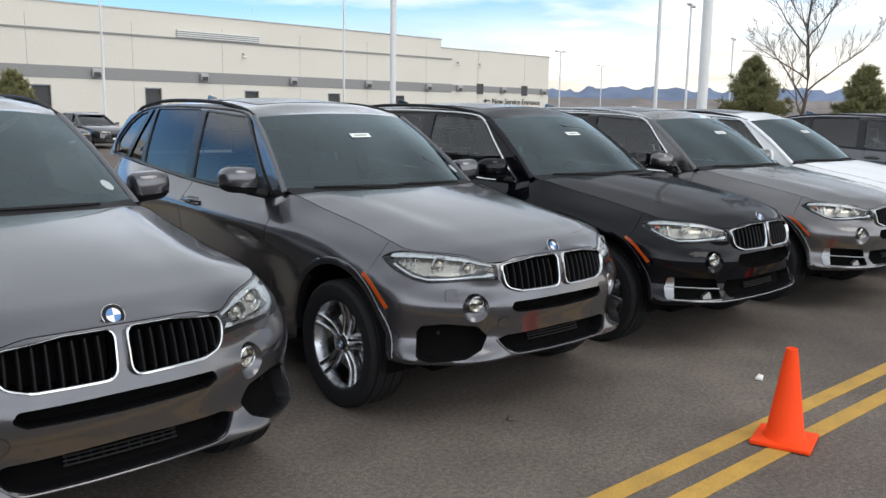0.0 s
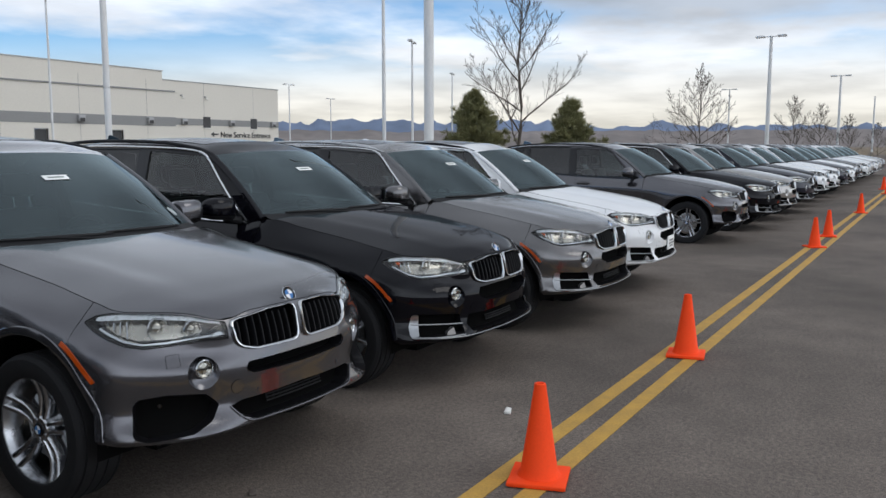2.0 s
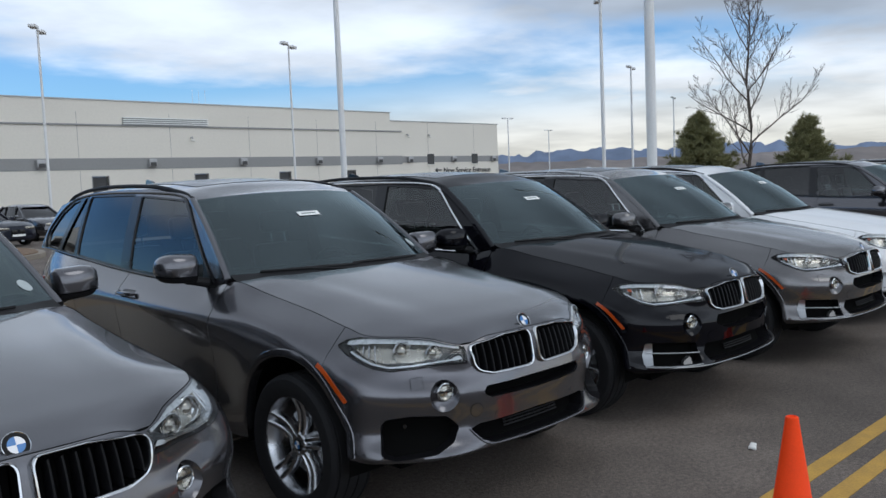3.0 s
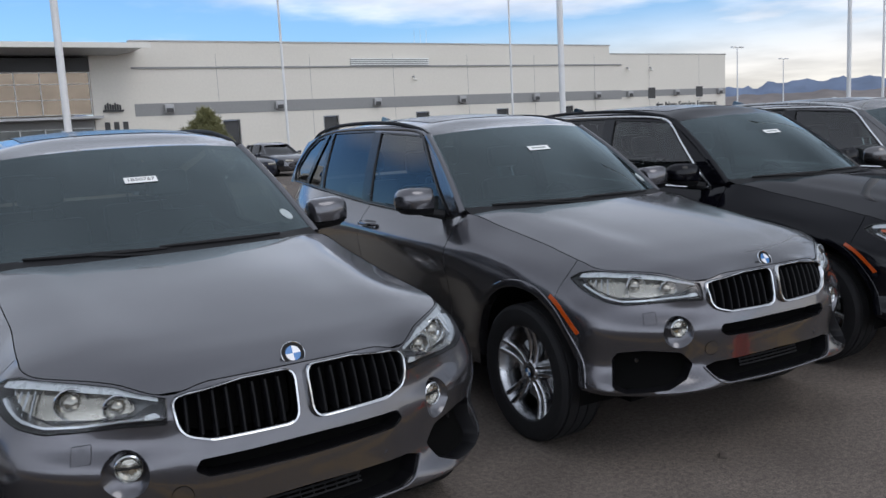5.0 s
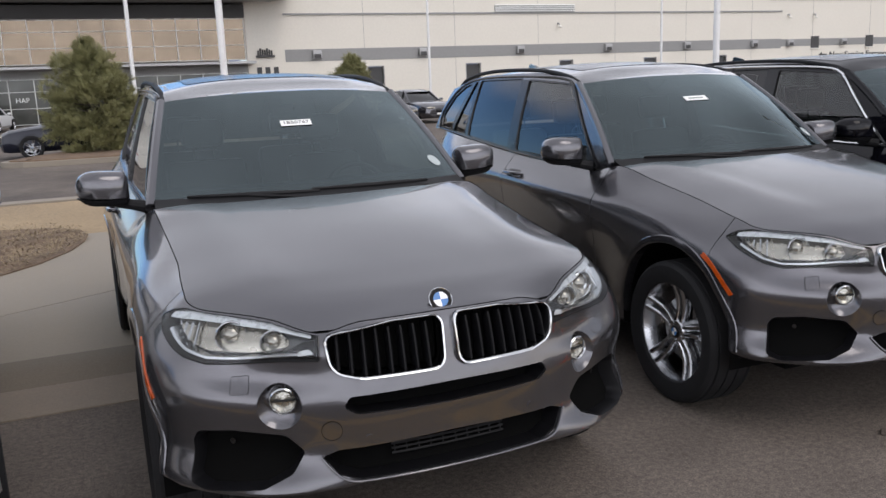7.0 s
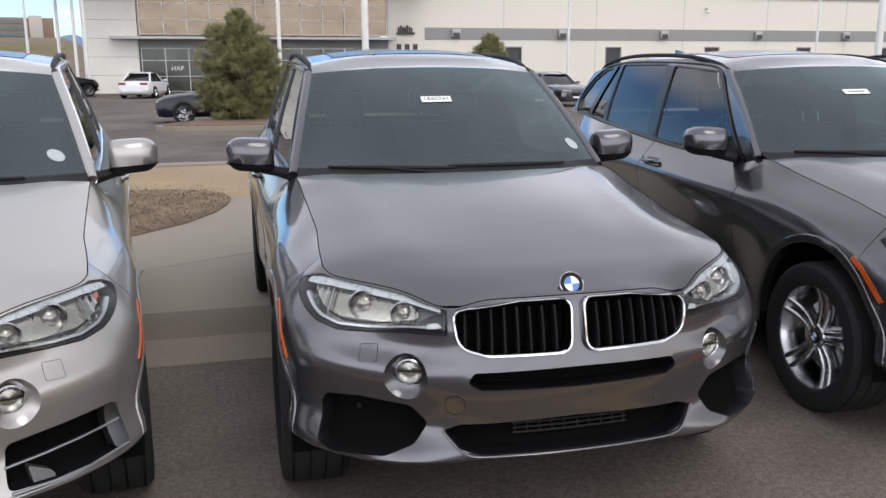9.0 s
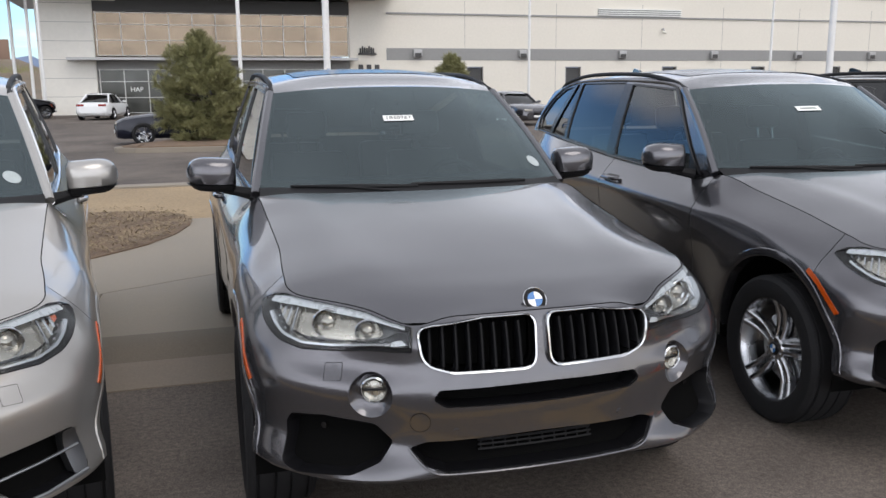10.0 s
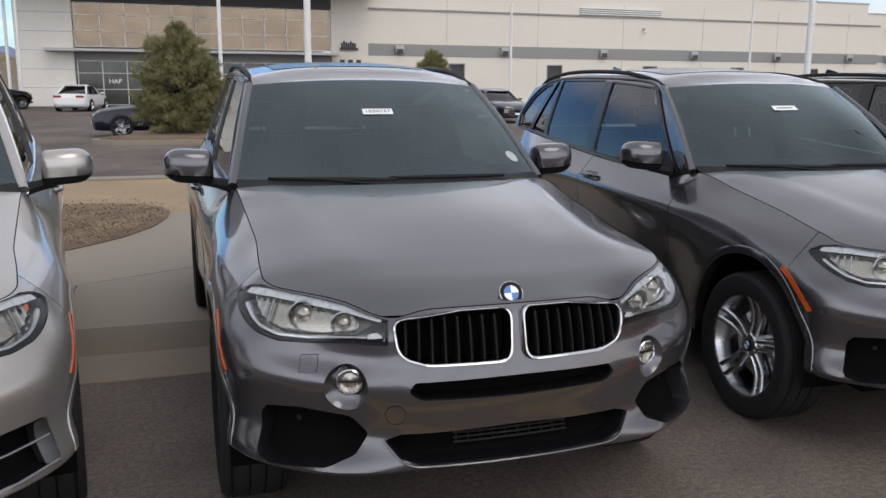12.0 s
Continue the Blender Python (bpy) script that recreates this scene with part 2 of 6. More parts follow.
def surface(name, colour, rough=0.6, metal=0.0, coat=0.0, vary=0.12, scale=3.0, grain=60.0, bump=0.0, spec=0.5, vary_rough=0.08, coat_rough=0.03, random_tint=0.0):
    """A painted, plastic, stone or metal surface with blotches and fine grain at real size."""
    ma, nt, b = nodes_of(name)
    co = nt.nodes.new("ShaderNodeTexCoord")
    n1, n2 = nt.nodes.new("ShaderNodeTexNoise"), nt.nodes.new("ShaderNodeTexNoise")
    n1.inputs["Scale"].default_value, n1.inputs["Detail"].default_value = scale, 4
    n2.inputs["Scale"].default_value, n2.inputs["Detail"].default_value = grain, 3
    nt.links.new(co.outputs["Object"], n1.inputs["Vector"])
    nt.links.new(co.outputs["Object"], n2.inputs["Vector"])
    mix = nt.nodes.new("ShaderNodeMath")
    mix.operation = "ADD"
    nt.links.new(n1.outputs["Fac"], mix.inputs[0])
    nt.links.new(n2.outputs["Fac"], mix.inputs[1])
    mr = nt.nodes.new("ShaderNodeMapRange")
    mr.inputs["From Min"].default_value, mr.inputs["From Max"].default_value = 0.6, 1.4
    mr.inputs["To Min"].default_value, mr.inputs["To Max"].default_value = 1 - vary, 1 + vary
    nt.links.new(mix.outputs[0], mr.inputs["Value"])
    hsv = nt.nodes.new("ShaderNodeHueSaturation")
    hsv.inputs["Color"].default_value = (*colour, 1)
    val = mr.outputs["Result"]
    if random_tint:
        oi = nt.nodes.new("ShaderNodeObjectInfo")
        r2 = nt.nodes.new("ShaderNodeMapRange")
        r2.inputs["To Min"].default_value, r2.inputs["To Max"].default_value = 1 - random_tint, 1 + random_tint
        nt.links.new(oi.outputs["Random"], r2.inputs["Value"])
        mu = nt.nodes.new("ShaderNodeMath")
        mu.operation = "MULTIPLY"
        nt.links.new(val, mu.inputs[0])
        nt.links.new(r2.outputs["Result"], mu.inputs[1])
        val = mu.outputs[0]
    nt.links.new(val, hsv.inputs["Value"])
    nt.links.new(hsv.outputs["Color"], b.inputs["Base Color"])
    rr = nt.nodes.new("ShaderNodeMapRange")
    rr.inputs["From Min"].default_value, rr.inputs["From Max"].default_value = 0.3, 0.7
    rr.inputs["To Min"].default_value, rr.inputs["To Max"].default_value = max(0.0, rough - vary_rough), min(1.0, rough + vary_rough)
    nt.links.new(n1.outputs["Fac"], rr.inputs["Value"])
    nt.links.new(rr.outputs["Result"], b.inputs["Roughness"])
    b.inputs["Metallic"].default_value = metal
    b.inputs["Coat Weight"].default_value = coat
    b.inputs["Coat Roughness"].default_value = coat_rough
    b.inputs["Specular IOR Level"].default_value = spec
    if bump:
        bp = nt.nodes.new("ShaderNodeBump")
        bp.inputs["Distance"].default_value = bump
        bp.inputs["Strength"].default_value = 0.6
        nt.links.new(n2.outputs["Fac"], bp.inputs["Height"])
        nt.links.new(bp.outputs["Normal"], b.inputs["Normal"])
    return ma


def glass(name, tint, rough=0.0, ior=1.5, sheen=(1, 1, 1)):
    """A pane: light passes tinted, and the surface mirrors by its angle."""
    ma = bpy.data.materials.new(name)
    ma.use_nodes = True
    nt = ma.node_tree
    nt.nodes.remove(nt.nodes["Principled BSDF"])
    out = nt.nodes["Material Output"]
    tr, gl, fr, mx = (nt.nodes.new("ShaderNode" + k) for k in ("BsdfTransparent", "BsdfGlossy", "LayerWeight", "MixShader"))
    tr.inputs["Color"].default_value = (*tint, 1)
    gl.inputs["Color"].default_value = (*sheen, 1)
    gl.inputs["Roughness"].default_value = rough
    fr.inputs["Blend"].default_value = 0.5
    f0 = ((ior - 1) / (ior + 1)) ** 2
    pw, ma_ = nt.nodes.new("ShaderNodeMath"), nt.nodes.new("ShaderNodeMath")
    pw.operation, ma_.operation = "POWER", "MULTIPLY_ADD"
    nt.links.new(fr.outputs["Facing"], pw.inputs[0])
    pw.inputs[1].default_value = 5.0
    nt.links.new(pw.outputs[0], ma_.inputs[0])
    ma_.inputs[1].default_value, ma_.inputs[2].default_value = 1 - f0, f0
    nt.links.new(ma_.outputs[0], mx.inputs["Fac"])
    nt.links.new(tr.outputs["BSDF"], mx.inputs[1])
    nt.links.new(gl.outputs["BSDF"], mx.inputs[2])
    nt.links.new(mx.outputs["Shader"], out.inputs["Surface"])
    return ma


def car_paint(name, colour, metal=0.6, rough=0.34, flake=0.08, coat=0.9, spec=0.2):
    """Metallic paint: fine flakes under a clear coat, with a thin film of dust."""
    ma, nt, b = nodes_of(name)
    co = nt.nodes.new("ShaderNodeTexCoord")
    vo, no = nt.nodes.new("ShaderNodeTexVoronoi"), nt.nodes.new("ShaderNodeTexNoise")
    vo.inputs["Scale"].default_value = 900
    no.inputs["Scale"].default_value, no.inputs["Detail"].default_value = 2.2, 5
    nt.links.new(co.outputs["Object"], vo.inputs["Vector"])
    nt.links.new(co.outputs["Object"], no.inputs["Vector"])
    mr = nt.nodes.new("ShaderNodeMapRange")
    mr.inputs["To Min"].default_value, mr.inputs["To Max"].default_value = 1 - flake, 1 + flake
    nt.links.new(vo.outputs["Distance"], mr.inputs["Value"])
    hsv = nt.nodes.new("ShaderNodeHueSaturation")
    hsv.inputs["Color"].default_value = (*colour, 1)
    nt.links.new(mr.outputs["Result"], hsv.inputs["Value"])
    nt.links.new(hsv.outputs["Color"], b.inputs["Base Color"])
    rr = nt.nodes.new("ShaderNodeMapRange")
    rr.inputs["From Min"].default_value, rr.inputs["From Max"].default_value = 0.35, 0.7
    rr.inputs["To Min"].default_value, rr.inputs["To Max"].default_value = 0.02, 0.09
    nt.links.new(no.outputs["Fac"], rr.inputs["Value"])
    nt.links.new(rr.outputs["Result"], b.inputs["Coat Roughness"])
    b.inputs["Roughness"].default_value = rough
    b.inputs["Metallic"].default_value = metal
    b.inputs["Coat Weight"].default_value = coat
    b.inputs["Specular IOR Level"].default_value = spec
    return ma


GUNMETAL = car_paint("paint_gunmetal", (0.104, 0.103, 0.112), 0.82, 0.22)
BLACK_PAINT = car_paint("paint_black", (0.003, 0.003, 0.005), 0.0, 0.3, 0.02, 0.52, 0.0)
WARM_GREY = car_paint("paint_warm_grey", (0.125, 0.122, 0.123), 0.85, 0.26)
SILVER = car_paint("paint_silver", (0.40, 0.385, 0.365), 0.75, 0.32)
WHITE_PAINT = car_paint("paint_white", (0.78, 0.79, 0.8), 0.0, 0.4, 0.02)
NAVY = car_paint("paint_navy", (0.006, 0.008, 0.018), 0.1, 0.35, 0.05, 0.6)
BURGUNDY = car_paint("paint_burgundy", (0.10, 0.012, 0.012), 0.4, 0.35)
PAINTS = [GUNMETAL, BLACK_PAINT, WARM_GREY, SILVER, WHITE_PAINT, NAVY, BURGUNDY]
CHROME = surface("chrome", (0.58, 0.59, 0.60), 0.10, 1.0, vary=0.03, vary_rough=0.03)
SATIN = surface("satin_metal", (0.50, 0.51, 0.52), 0.27, 1.0, vary=0.05)
ALLOY = surface("alloy", (0.52, 0.53, 0.55), 0.24, 1.0, vary=0.06, coat=0.4)
GLOSS_BLACK = surface("gloss_black_plastic", (0.008, 0.008, 0.009), 0.2, vary=0.1, spec=0.4)
SLAT_BLACK = surface("slat_black", (0.006, 0.006, 0.007), 0.4, vary=0.1, spec=0.12)
BLACK_PLASTIC = surface("black_plastic", (0.012, 0.012, 0.013), 0.6, vary=0.2, grain=300, bump=0.0004, spec=0.22)
# near-black colour standing in for deep shade in openings, gaps and underneath
VOID_SHADE = surface("cavity_shade", (0.004, 0.004, 0.004), 0.9, spec=0.03)
RUBBER = surface("tyre_rubber", (0.012, 0.012, 0.013), 0.75, vary=0.25, scale=9, grain=200, bump=0.0006, spec=0.25)
CABIN = surface("cabin_trim", (0.012, 0.0125, 0.0125), 0.7, vary=0.2)
LEATHER = surface("seat_leather", (0.014, 0.014, 0.015), 0.5, vary=0.2)
HEADLINING = surface("dark_headlining", (0.035, 0.034, 0.032), 0.9, vary=0.1)
# greenish tint, far darker than real glass to give the cabin's dimness
WINDSCREEN = glass("windscreen_glass", (0.19, 0.245, 0.24), ior=1.88, sheen=(0.80, 0.96, 1.0))
PRIVACY = glass("privacy_glass", (0.05, 0.055, 0.06), ior=1.65)
SIDE_GLASS = glass("side_glass", (0.42, 0.49, 0.48), ior=1.68)
LENS = glass("lamp_lens", (0.93, 0.95, 0.96), ior=1.4)
AMBER = surface("amber_reflector", (0.44, 0.066, 0.006), 0.3, coat=0.4, vary=0.1, grain=150)
RED_LENS = surface("red_lens", (0.25, 0.008, 0.008), 0.2, coat=0.8)
LAMP_METAL = surface("lamp_reflector", (0.40, 0.375, 0.325), 0.24, 0.85, vary=0.1, scale=30, grain=90)
LAMP_GREY = surface("lamp_housing", (0.12, 0.12, 0.12), 0.3, 0.5, vary=0.15)
LAMP_WHITE = surface("light_strip", (0.48, 0.50, 0.51), 0.3, 0.2, vary=0.08, scale=40)
BRIGHT_TRIM = surface("bright_trim", (0.31, 0.32, 0.33), 0.32, 1.0, vary=0.05)
EDGE_TRIM = surface("polished_edge_trim", (0.86, 0.87, 0.88), 0.22, 1.0, vary=0.03)
PAPER = surface("white_paper", (0.82, 0.83, 0.81), 0.6, vary=0.03)
STICKER = surface("pale_sticker", (0.42, 0.47, 0.47), 0.6, vary=0.15, scale=30, grain=120)
INK = surface("black_ink", (0.02, 0.02, 0.02), 0.6)
PRINT_GREY = surface("faded_print", (0.22, 0.25, 0.23), 0.6)
EMBLEM_BLUE = surface("emblem_blue", (0.03, 0.16, 0.42), 0.35, coat=0.15, vary=0.03)
EMBLEM_WHITE = surface("emblem_white", (0.80, 0.80, 0.81), 0.35, coat=0.15, vary=0.03)

# ---------------------------------------------------------------- the sports utility car
# Car axes: x to the car's left, y backwards from the front axle, z up.
PLAN = catmull([(0, -0.865), (0.2, -0.858), (0.4, -0.830), (0.55, -0.785), (0.68, -0.718), (0.795, -0.632), (0.885, -0.535), (0.935, -0.42), (0.944, -0.30), (0.947, -0.15),
                (0.952, 0.1), (0.95, 0.4), (0.945, 0.8), (0.945, 1.5), (0.945, 2.2), (0.952, 2.7), (0.957, 3.0), (0.945, 3.3), (0.91, 3.6), (0.84, 3.82),
                (0.7, 3.94), (0.4, 4.01), (0, 4.03)], 16)
PLAN_S = np.r_[0, np.cumsum(np.linalg.norm(np.diff(PLAN, axis=0), axis=1))]
SIDE = (PLAN[:, 0] > 0.75)
S_END = PLAN_S[-1]


def sy(y):
    """The way round the plan to the side's point at y."""
    return float(np.interp(y, PLAN[SIDE][:, 1], PLAN_S[SIDE]))


STATIONS = [0, 0.3, 0.437, 0.62, sy(-0.47), sy(-0.2), sy(0), sy(0.4), sy(0.7), sy(1.0), sy(2.0), sy(2.93), sy(3.6), S_END]
LINE_Z = [
    [.376, .376, .367, .360, .352, .335, .31, .30, .28, .28, .28, .30, .34, .34],
    [.398, .398, .392, .385, .40, .42, .42, .40, .38, .38, .38, .42, .45, .45],
    [.50, .50, .50, .50, .52, .55, .56, .55, .54, .54, .54, .56, .56, .56],
    [.64, .64, .65, .66, .67, .68, .70, .70, .69, .69, .70, .72, .71, .72],
    [.76, .755, .75, .75, .78, .82, .84, .86, .89, .91, .945, .965, .96, .93],
    [.87, .865, .835, .85, .88, .92, .95, .985, .995, 1.0, 1.03, 1.08, 1.10, 1.10],
    [.918, .914, .884, .923, .957, 1.0, 1.035, 1.10, 1.150, 1.105, 1.137, 1.20, 1.24, 1.25],
]
LINE_D = [
    [.025, .025, .025, .022, .04, .05, .05, .06, .07, .07, .07, .05, .05, .05],
    [-.010, -.010, -.016, -.022, -.012, .0, .0, .02, .03, .03, .03, .0, .01, .0],
    [.012, .012, .02, .038, .014, -.004, -.01, .012, .036, .038, .038, -.01, .0, .0],
    [.004, .004, .012, .018, -.004, -.006, -.010, .002, .026, .030, .030, -.010, .0, .0],
    [.028, .028, .038, .054, .016, .0, -.006, .0, -.002, -.003, -.003, -.014, .005, .03],
    [.05, .05, .05, .07, .08, .06, .05, .045, .035, .030, .030, .028, .05, .08],
    [.066, .068, .08, .13, .15, .165, .18, .17, .155, .14, .12, .13, .13, .15],
]
W = 0.12   # one step between two lines of the section, in the flat plan of the skin


def section(s):
    """Depth and height of the seven lines at s."""
    return (np.stack([hermite(STATIONS, k, s) for k in LINE_D], 1), np.stack([hermite(STATIONS, k, s) for k in LINE_Z], 1))


def skin(sw, out=0.0):
    """Points of the car's side and ends from the flat plan (s, w); out: metres proud of the skin."""
    s, v = np.clip(sw[:, 0], 0, S_END), np.clip(sw[:, 1] / W, 0, 6)
    D, Z = section(s)
    i = np.clip(np.floor(v).astype(int), 0, 5)
    t = v - i
    r = np.arange(len(s))

    def spl(A):
        a, b, c, d = A[r, np.maximum(i - 1, 0)], A[r, i], A[r, i + 1], A[r, np.minimum(i + 2, 6)]
        return 0.5 * (2 * b + (c - a) * t + (2 * a - 5 * b + 4 * c - d) * t * t + (3 * b - a - 3 * c + d) * t ** 3)
    d, z = spl(D) - out, spl(Z)
    x, y = np.interp(s, PLAN_S, PLAN[:, 0]), np.interp(s, PLAN_S, PLAN[:, 1])
    e = 0.02
    tx = np.interp(np.minimum(s + e, S_END), PLAN_S, PLAN[:, 0]) - np.interp(np.maximum(s - e, 0), PLAN_S, PLAN[:, 0])
    ty = np.interp(np.minimum(s + e, S_END), PLAN_S, PLAN[:, 1]) - np.interp(np.maximum(s - e, 0), PLAN_S, PLAN[:, 1])
    ln = np.hypot(tx, ty)
    nx, ny = ty / ln, -tx / ln
    nx = np.where(s < 1e-6, 0, np.where(s > S_END - 1e-6, 0, nx))
    x = np.where((s < 1e-6) | (s > S_END - 1e-6), 0, x - nx * d)
    return np.stack([x, y - ny * d, z], 1)


def w_of(s, z):
    """The flat plan's w at the height z."""
    v = np.linspace(0, 6, 121)
    zz = skin(np.stack([np.full(121, s), v * W], 1))[:, 2]
    return float(np.interp(z, zz, v)) * W


def flat(outline):
    """An outline of (s, z) as one of (s, w)."""
    return np.array([(s, w_of(s, z)) for s, z in outline])


def panel(outer, holes=(), out=0.0, step=(0.035, 0.03)):
    v, f = fill(outer, holes, step)
    return list(skin(v, out)), [tuple(t) for t in f]


def rims(outlines):
    """Strips between loops of one length, given as (flat outline, metres proud)."""
    verts, faces = [], []
    n = len(outlines[0][0])
    for lp, o in outlines:
        verts += list(skin(np.asarray(lp), o))
    for k in range(len(outlines) - 1):
        for i in range(n):
            j = (i + 1) % n
            faces.append((k * n + i, k * n + j, (k + 1) * n + j, (k + 1) * n + i))
    return verts, faces


ARCH_Z, ARCH_R = 0.375, 0.462


def arch(y0, a0, a1, r=ARCH_R, n=22):
    """Part of a wheel arch in the flat plan, by angle from straight back, over the top."""
    return [(sy(y0 + r * math.cos(radians(a))), w_of(sy(y0 + r * math.cos(radians(a))), ARCH_Z + r * math.sin(radians(a)))) for a in np.linspace(a0, a1, n)]




def edge_z(s, drop=0.0):
    """Height of the bonnet's edge, less drop."""
    return float(hermite(STATIONS, LINE_Z[6], s)[0]) - drop


KIDNEY = rounded([(.016, .912, .04), (.021, .731, .055), (.31, .733, .10), (.414, .762, .075), (.434, .875, .035), (.375, edge_z(.375, .007), .06), (.20, .911, .1)], 9)
HEADLIGHT = rounded([(.445, .800, .008), (.58, .803, .1), (.73, .796, .1), (.85, .793, .1), (.94, .811, .1), (1.02, .838, .1), (1.12, .874, .1), (sy(-.315) - .004, .910, .012), (1.16, .937, .03), (1.06, .947, .05),
                     (.93, edge_z(.93, .005), .05), (.80, edge_z(.80, .006), .05), (.70, edge_z(.70, .007), .05), (.62, edge_z(.62, .007), .05), (.53, edge_z(.53, .007), .05), (.443, edge_z(.443, .007), .006)])
FOG = (.588, .660)
SLOT = rounded([(0, .616, .0), (.335, .622, .03), (.380, .648, .02), (.356, .681, .02), (0, .685, .0)])
SPORT_SIDE = rounded([(.512, .503, .02), (.575, .562, .05), (.76, .581, .08), (.885, .573, .03), (.912, .54, .04), (.910, .405, .03), (.85, .384, .03), (.65, .396, .06), (.555, .437, .05)])
SPORT_LOW = rounded([(0, .402, .0), (.335, .402, .03), (.405, .426, .02), (.458, .484, .008), (.40, .503, .03), (0, .512, .0)])
LUX_SIDE = rounded([(.53, .405, .02), (.548, .538, .03), (.80, .555, .04), (.935, .562, .03), (.957, .412, .03), (.84, .394, .03)])
LUX_LOW = rounded([(0, .402, .0), (.46, .408, .03), (.50, .46, .03), (.47, .525, .02), (0, .535, .0)])
LUX_SLOT = rounded([(0, .597, .0), (.25, .600, .03), (.385, .648, .03), (.352, .704, .02), (.10, .712, .02), (0, .710, .0)])


def cut_middle(outline):
    """Keeps an outline that ends at the middle line from closing across it."""
    o = np.array(outline)
    o[:, 0] = np.maximum(o[:, 0], 0)
    return o


def side_x(y, z):
    """Half width of the cabin's side at (y, z)."""
    xb = hermite([0.6, 1.0, 2.0, 3.0, 3.9], [.795, .80, .822, .815, .75], y)
    xr = hermite([0.6, 1.4, 2.2, 3.0, 3.9], [.66, .645, .67, .655, .57], y)
    g = np.clip((z - belt(y)) / (1.66 - belt(y)), -0.2, 1.4)
    return xb - (xb - xr) * np.sign(g) * np.abs(g) ** 1.25


def belt(y):
    return hermite([0.4, 0.7, 1.0, 2.0, 2.93, 3.6, 4.0], [1.10, 1.150, 1.105, 1.137, 1.20, 1.24, 1.255], y)


def roof_z(y):
    """The roof's edge."""
    return hermite([0.8, 1.1, 1.41, 1.8, 2.3, 2.9, 3.4, 3.86], [1.18, 1.41, 1.622, 1.685, 1.71, 1.705, 1.67, 1.60], y)


def cabin(yz, out=0.0):
    y, z = yz[:, 0], yz[:, 1]
    return np.stack([side_x(y, z) + out, y, z], 1)


def cabin_patch(outer, holes=(), out=0.0, step=(0.05, 0.05)):
    v, f = fill(outer, holes, step)
    return list(cabin(v, out)), [tuple(t) for t in f]


WIN_FRONT = rounded([(.965, 1.122, .02), (2.085, 1.154, .02), (2.13, 1.668, .03), (1.50, 1.628, .09)])
WIN_REAR = rounded([(2.205, 1.160, .02), (3.03, 1.220, .02), (3.08, 1.680, .03), (2.235, 1.680, .03)])
WIN_FIXED = rounded([(3.075, 1.224, .015), (3.42, 1.246, .015), (3.20, 1.668, .03), (3.125, 1.676, .02)])
WIN_QUARTER = rounded([(3.49, 1.252, .02), (3.80, 1.268, .03), (3.85, 1.38, .06), (3.68, 1.55, .10), (3.48, 1.632, .08), (3.27, 1.660, .02)])


def ws_point(a, t):
    """A point of the windscreen: a from -1 to 1 across, t from base to top."""
    base = np.array((0.778 * a, 0.50 + 0.297 * abs(a) ** 2.2, 1.188 - 0.013 * a * a))
    top = np.array((0.636 * a, 1.275 + 0.14 * a * a, 1.654 - 0.032 * abs(a) ** 2.5))
    p = base + (top - base) * t
    bow = 0.035 * math.sin(math.pi * t) * (1 - 0.5 * a * a)
    return p + np.array((0, -0.5 * bow, bow))


def roof_point(a, t):
    y = 1.275 + 0.14 * a * a + t * (3.80 - 1.275 - 0.14 * a * a)
    xe = float(side_x(np.array([y]), np.array([float(roof_z(y)[0])]))[0]) if t > 0 else 0.636
    ze = float(roof_z(max(y, 1.415))[0]) if t > 0 else 1.622
    crown = (0.032 + 0.031 * min(1, t / 0.12)) * (1 - abs(a) ** 2.5)
    return (a * xe, y, ze + crown - 0.02 * t * (1 - abs(a) ** 2.5))


def hood_rows(n=26, m=15):
    """The bonnet: rows from the middle line to its edge, from the nose to the screen."""
    s0, s1 = 0.0, sy(0.69)
    verts = []
    ss = np.concatenate([np.linspace(0, sy(-0.47), 12)[:-1], np.linspace(sy(-0.47), s1, n - 11)])
    E = skin(np.stack([ss, np.full(len(ss), 6 * W)], 1))
    yc = hermite([0, .437, sy(-.47), s1], [E[0][1], -0.74, -0.50, 0.415], ss)
    zc = hermite([-0.80, -0.72, -0.55, -0.2, 0.2, 0.45], [0.918, 0.957, 1.005, 1.082, 1.150, 1.186], yc)
    for k in range(len(ss)):
        for j in range(m):
            t = j / (m - 1)
            g = 1 - t ** 2.7
            x = E[k][0] * t
            y = E[k][1] + (yc[k] - E[k][1]) * (1 - t ** 2)
            z = E[k][2] + (zc[k] - E[k][2]) * g
            fade = min(1, max(0, (y + 0.75) / 0.5))
            ridge = 0.5 + 0.25 * (y + 0.8) / 1.3
            u = x / 0.78 - ridge
            z += fade * (0.014 / (1 + math.exp(-u * 26)) * max(0, 1 - max(0, t - 0.72) / 0.28))
            verts.append((x, y, z))
    verts[0] = tuple(E[0])
    return verts, [tuple(reversed(f)) for f in grid_faces(len(ss), m)]


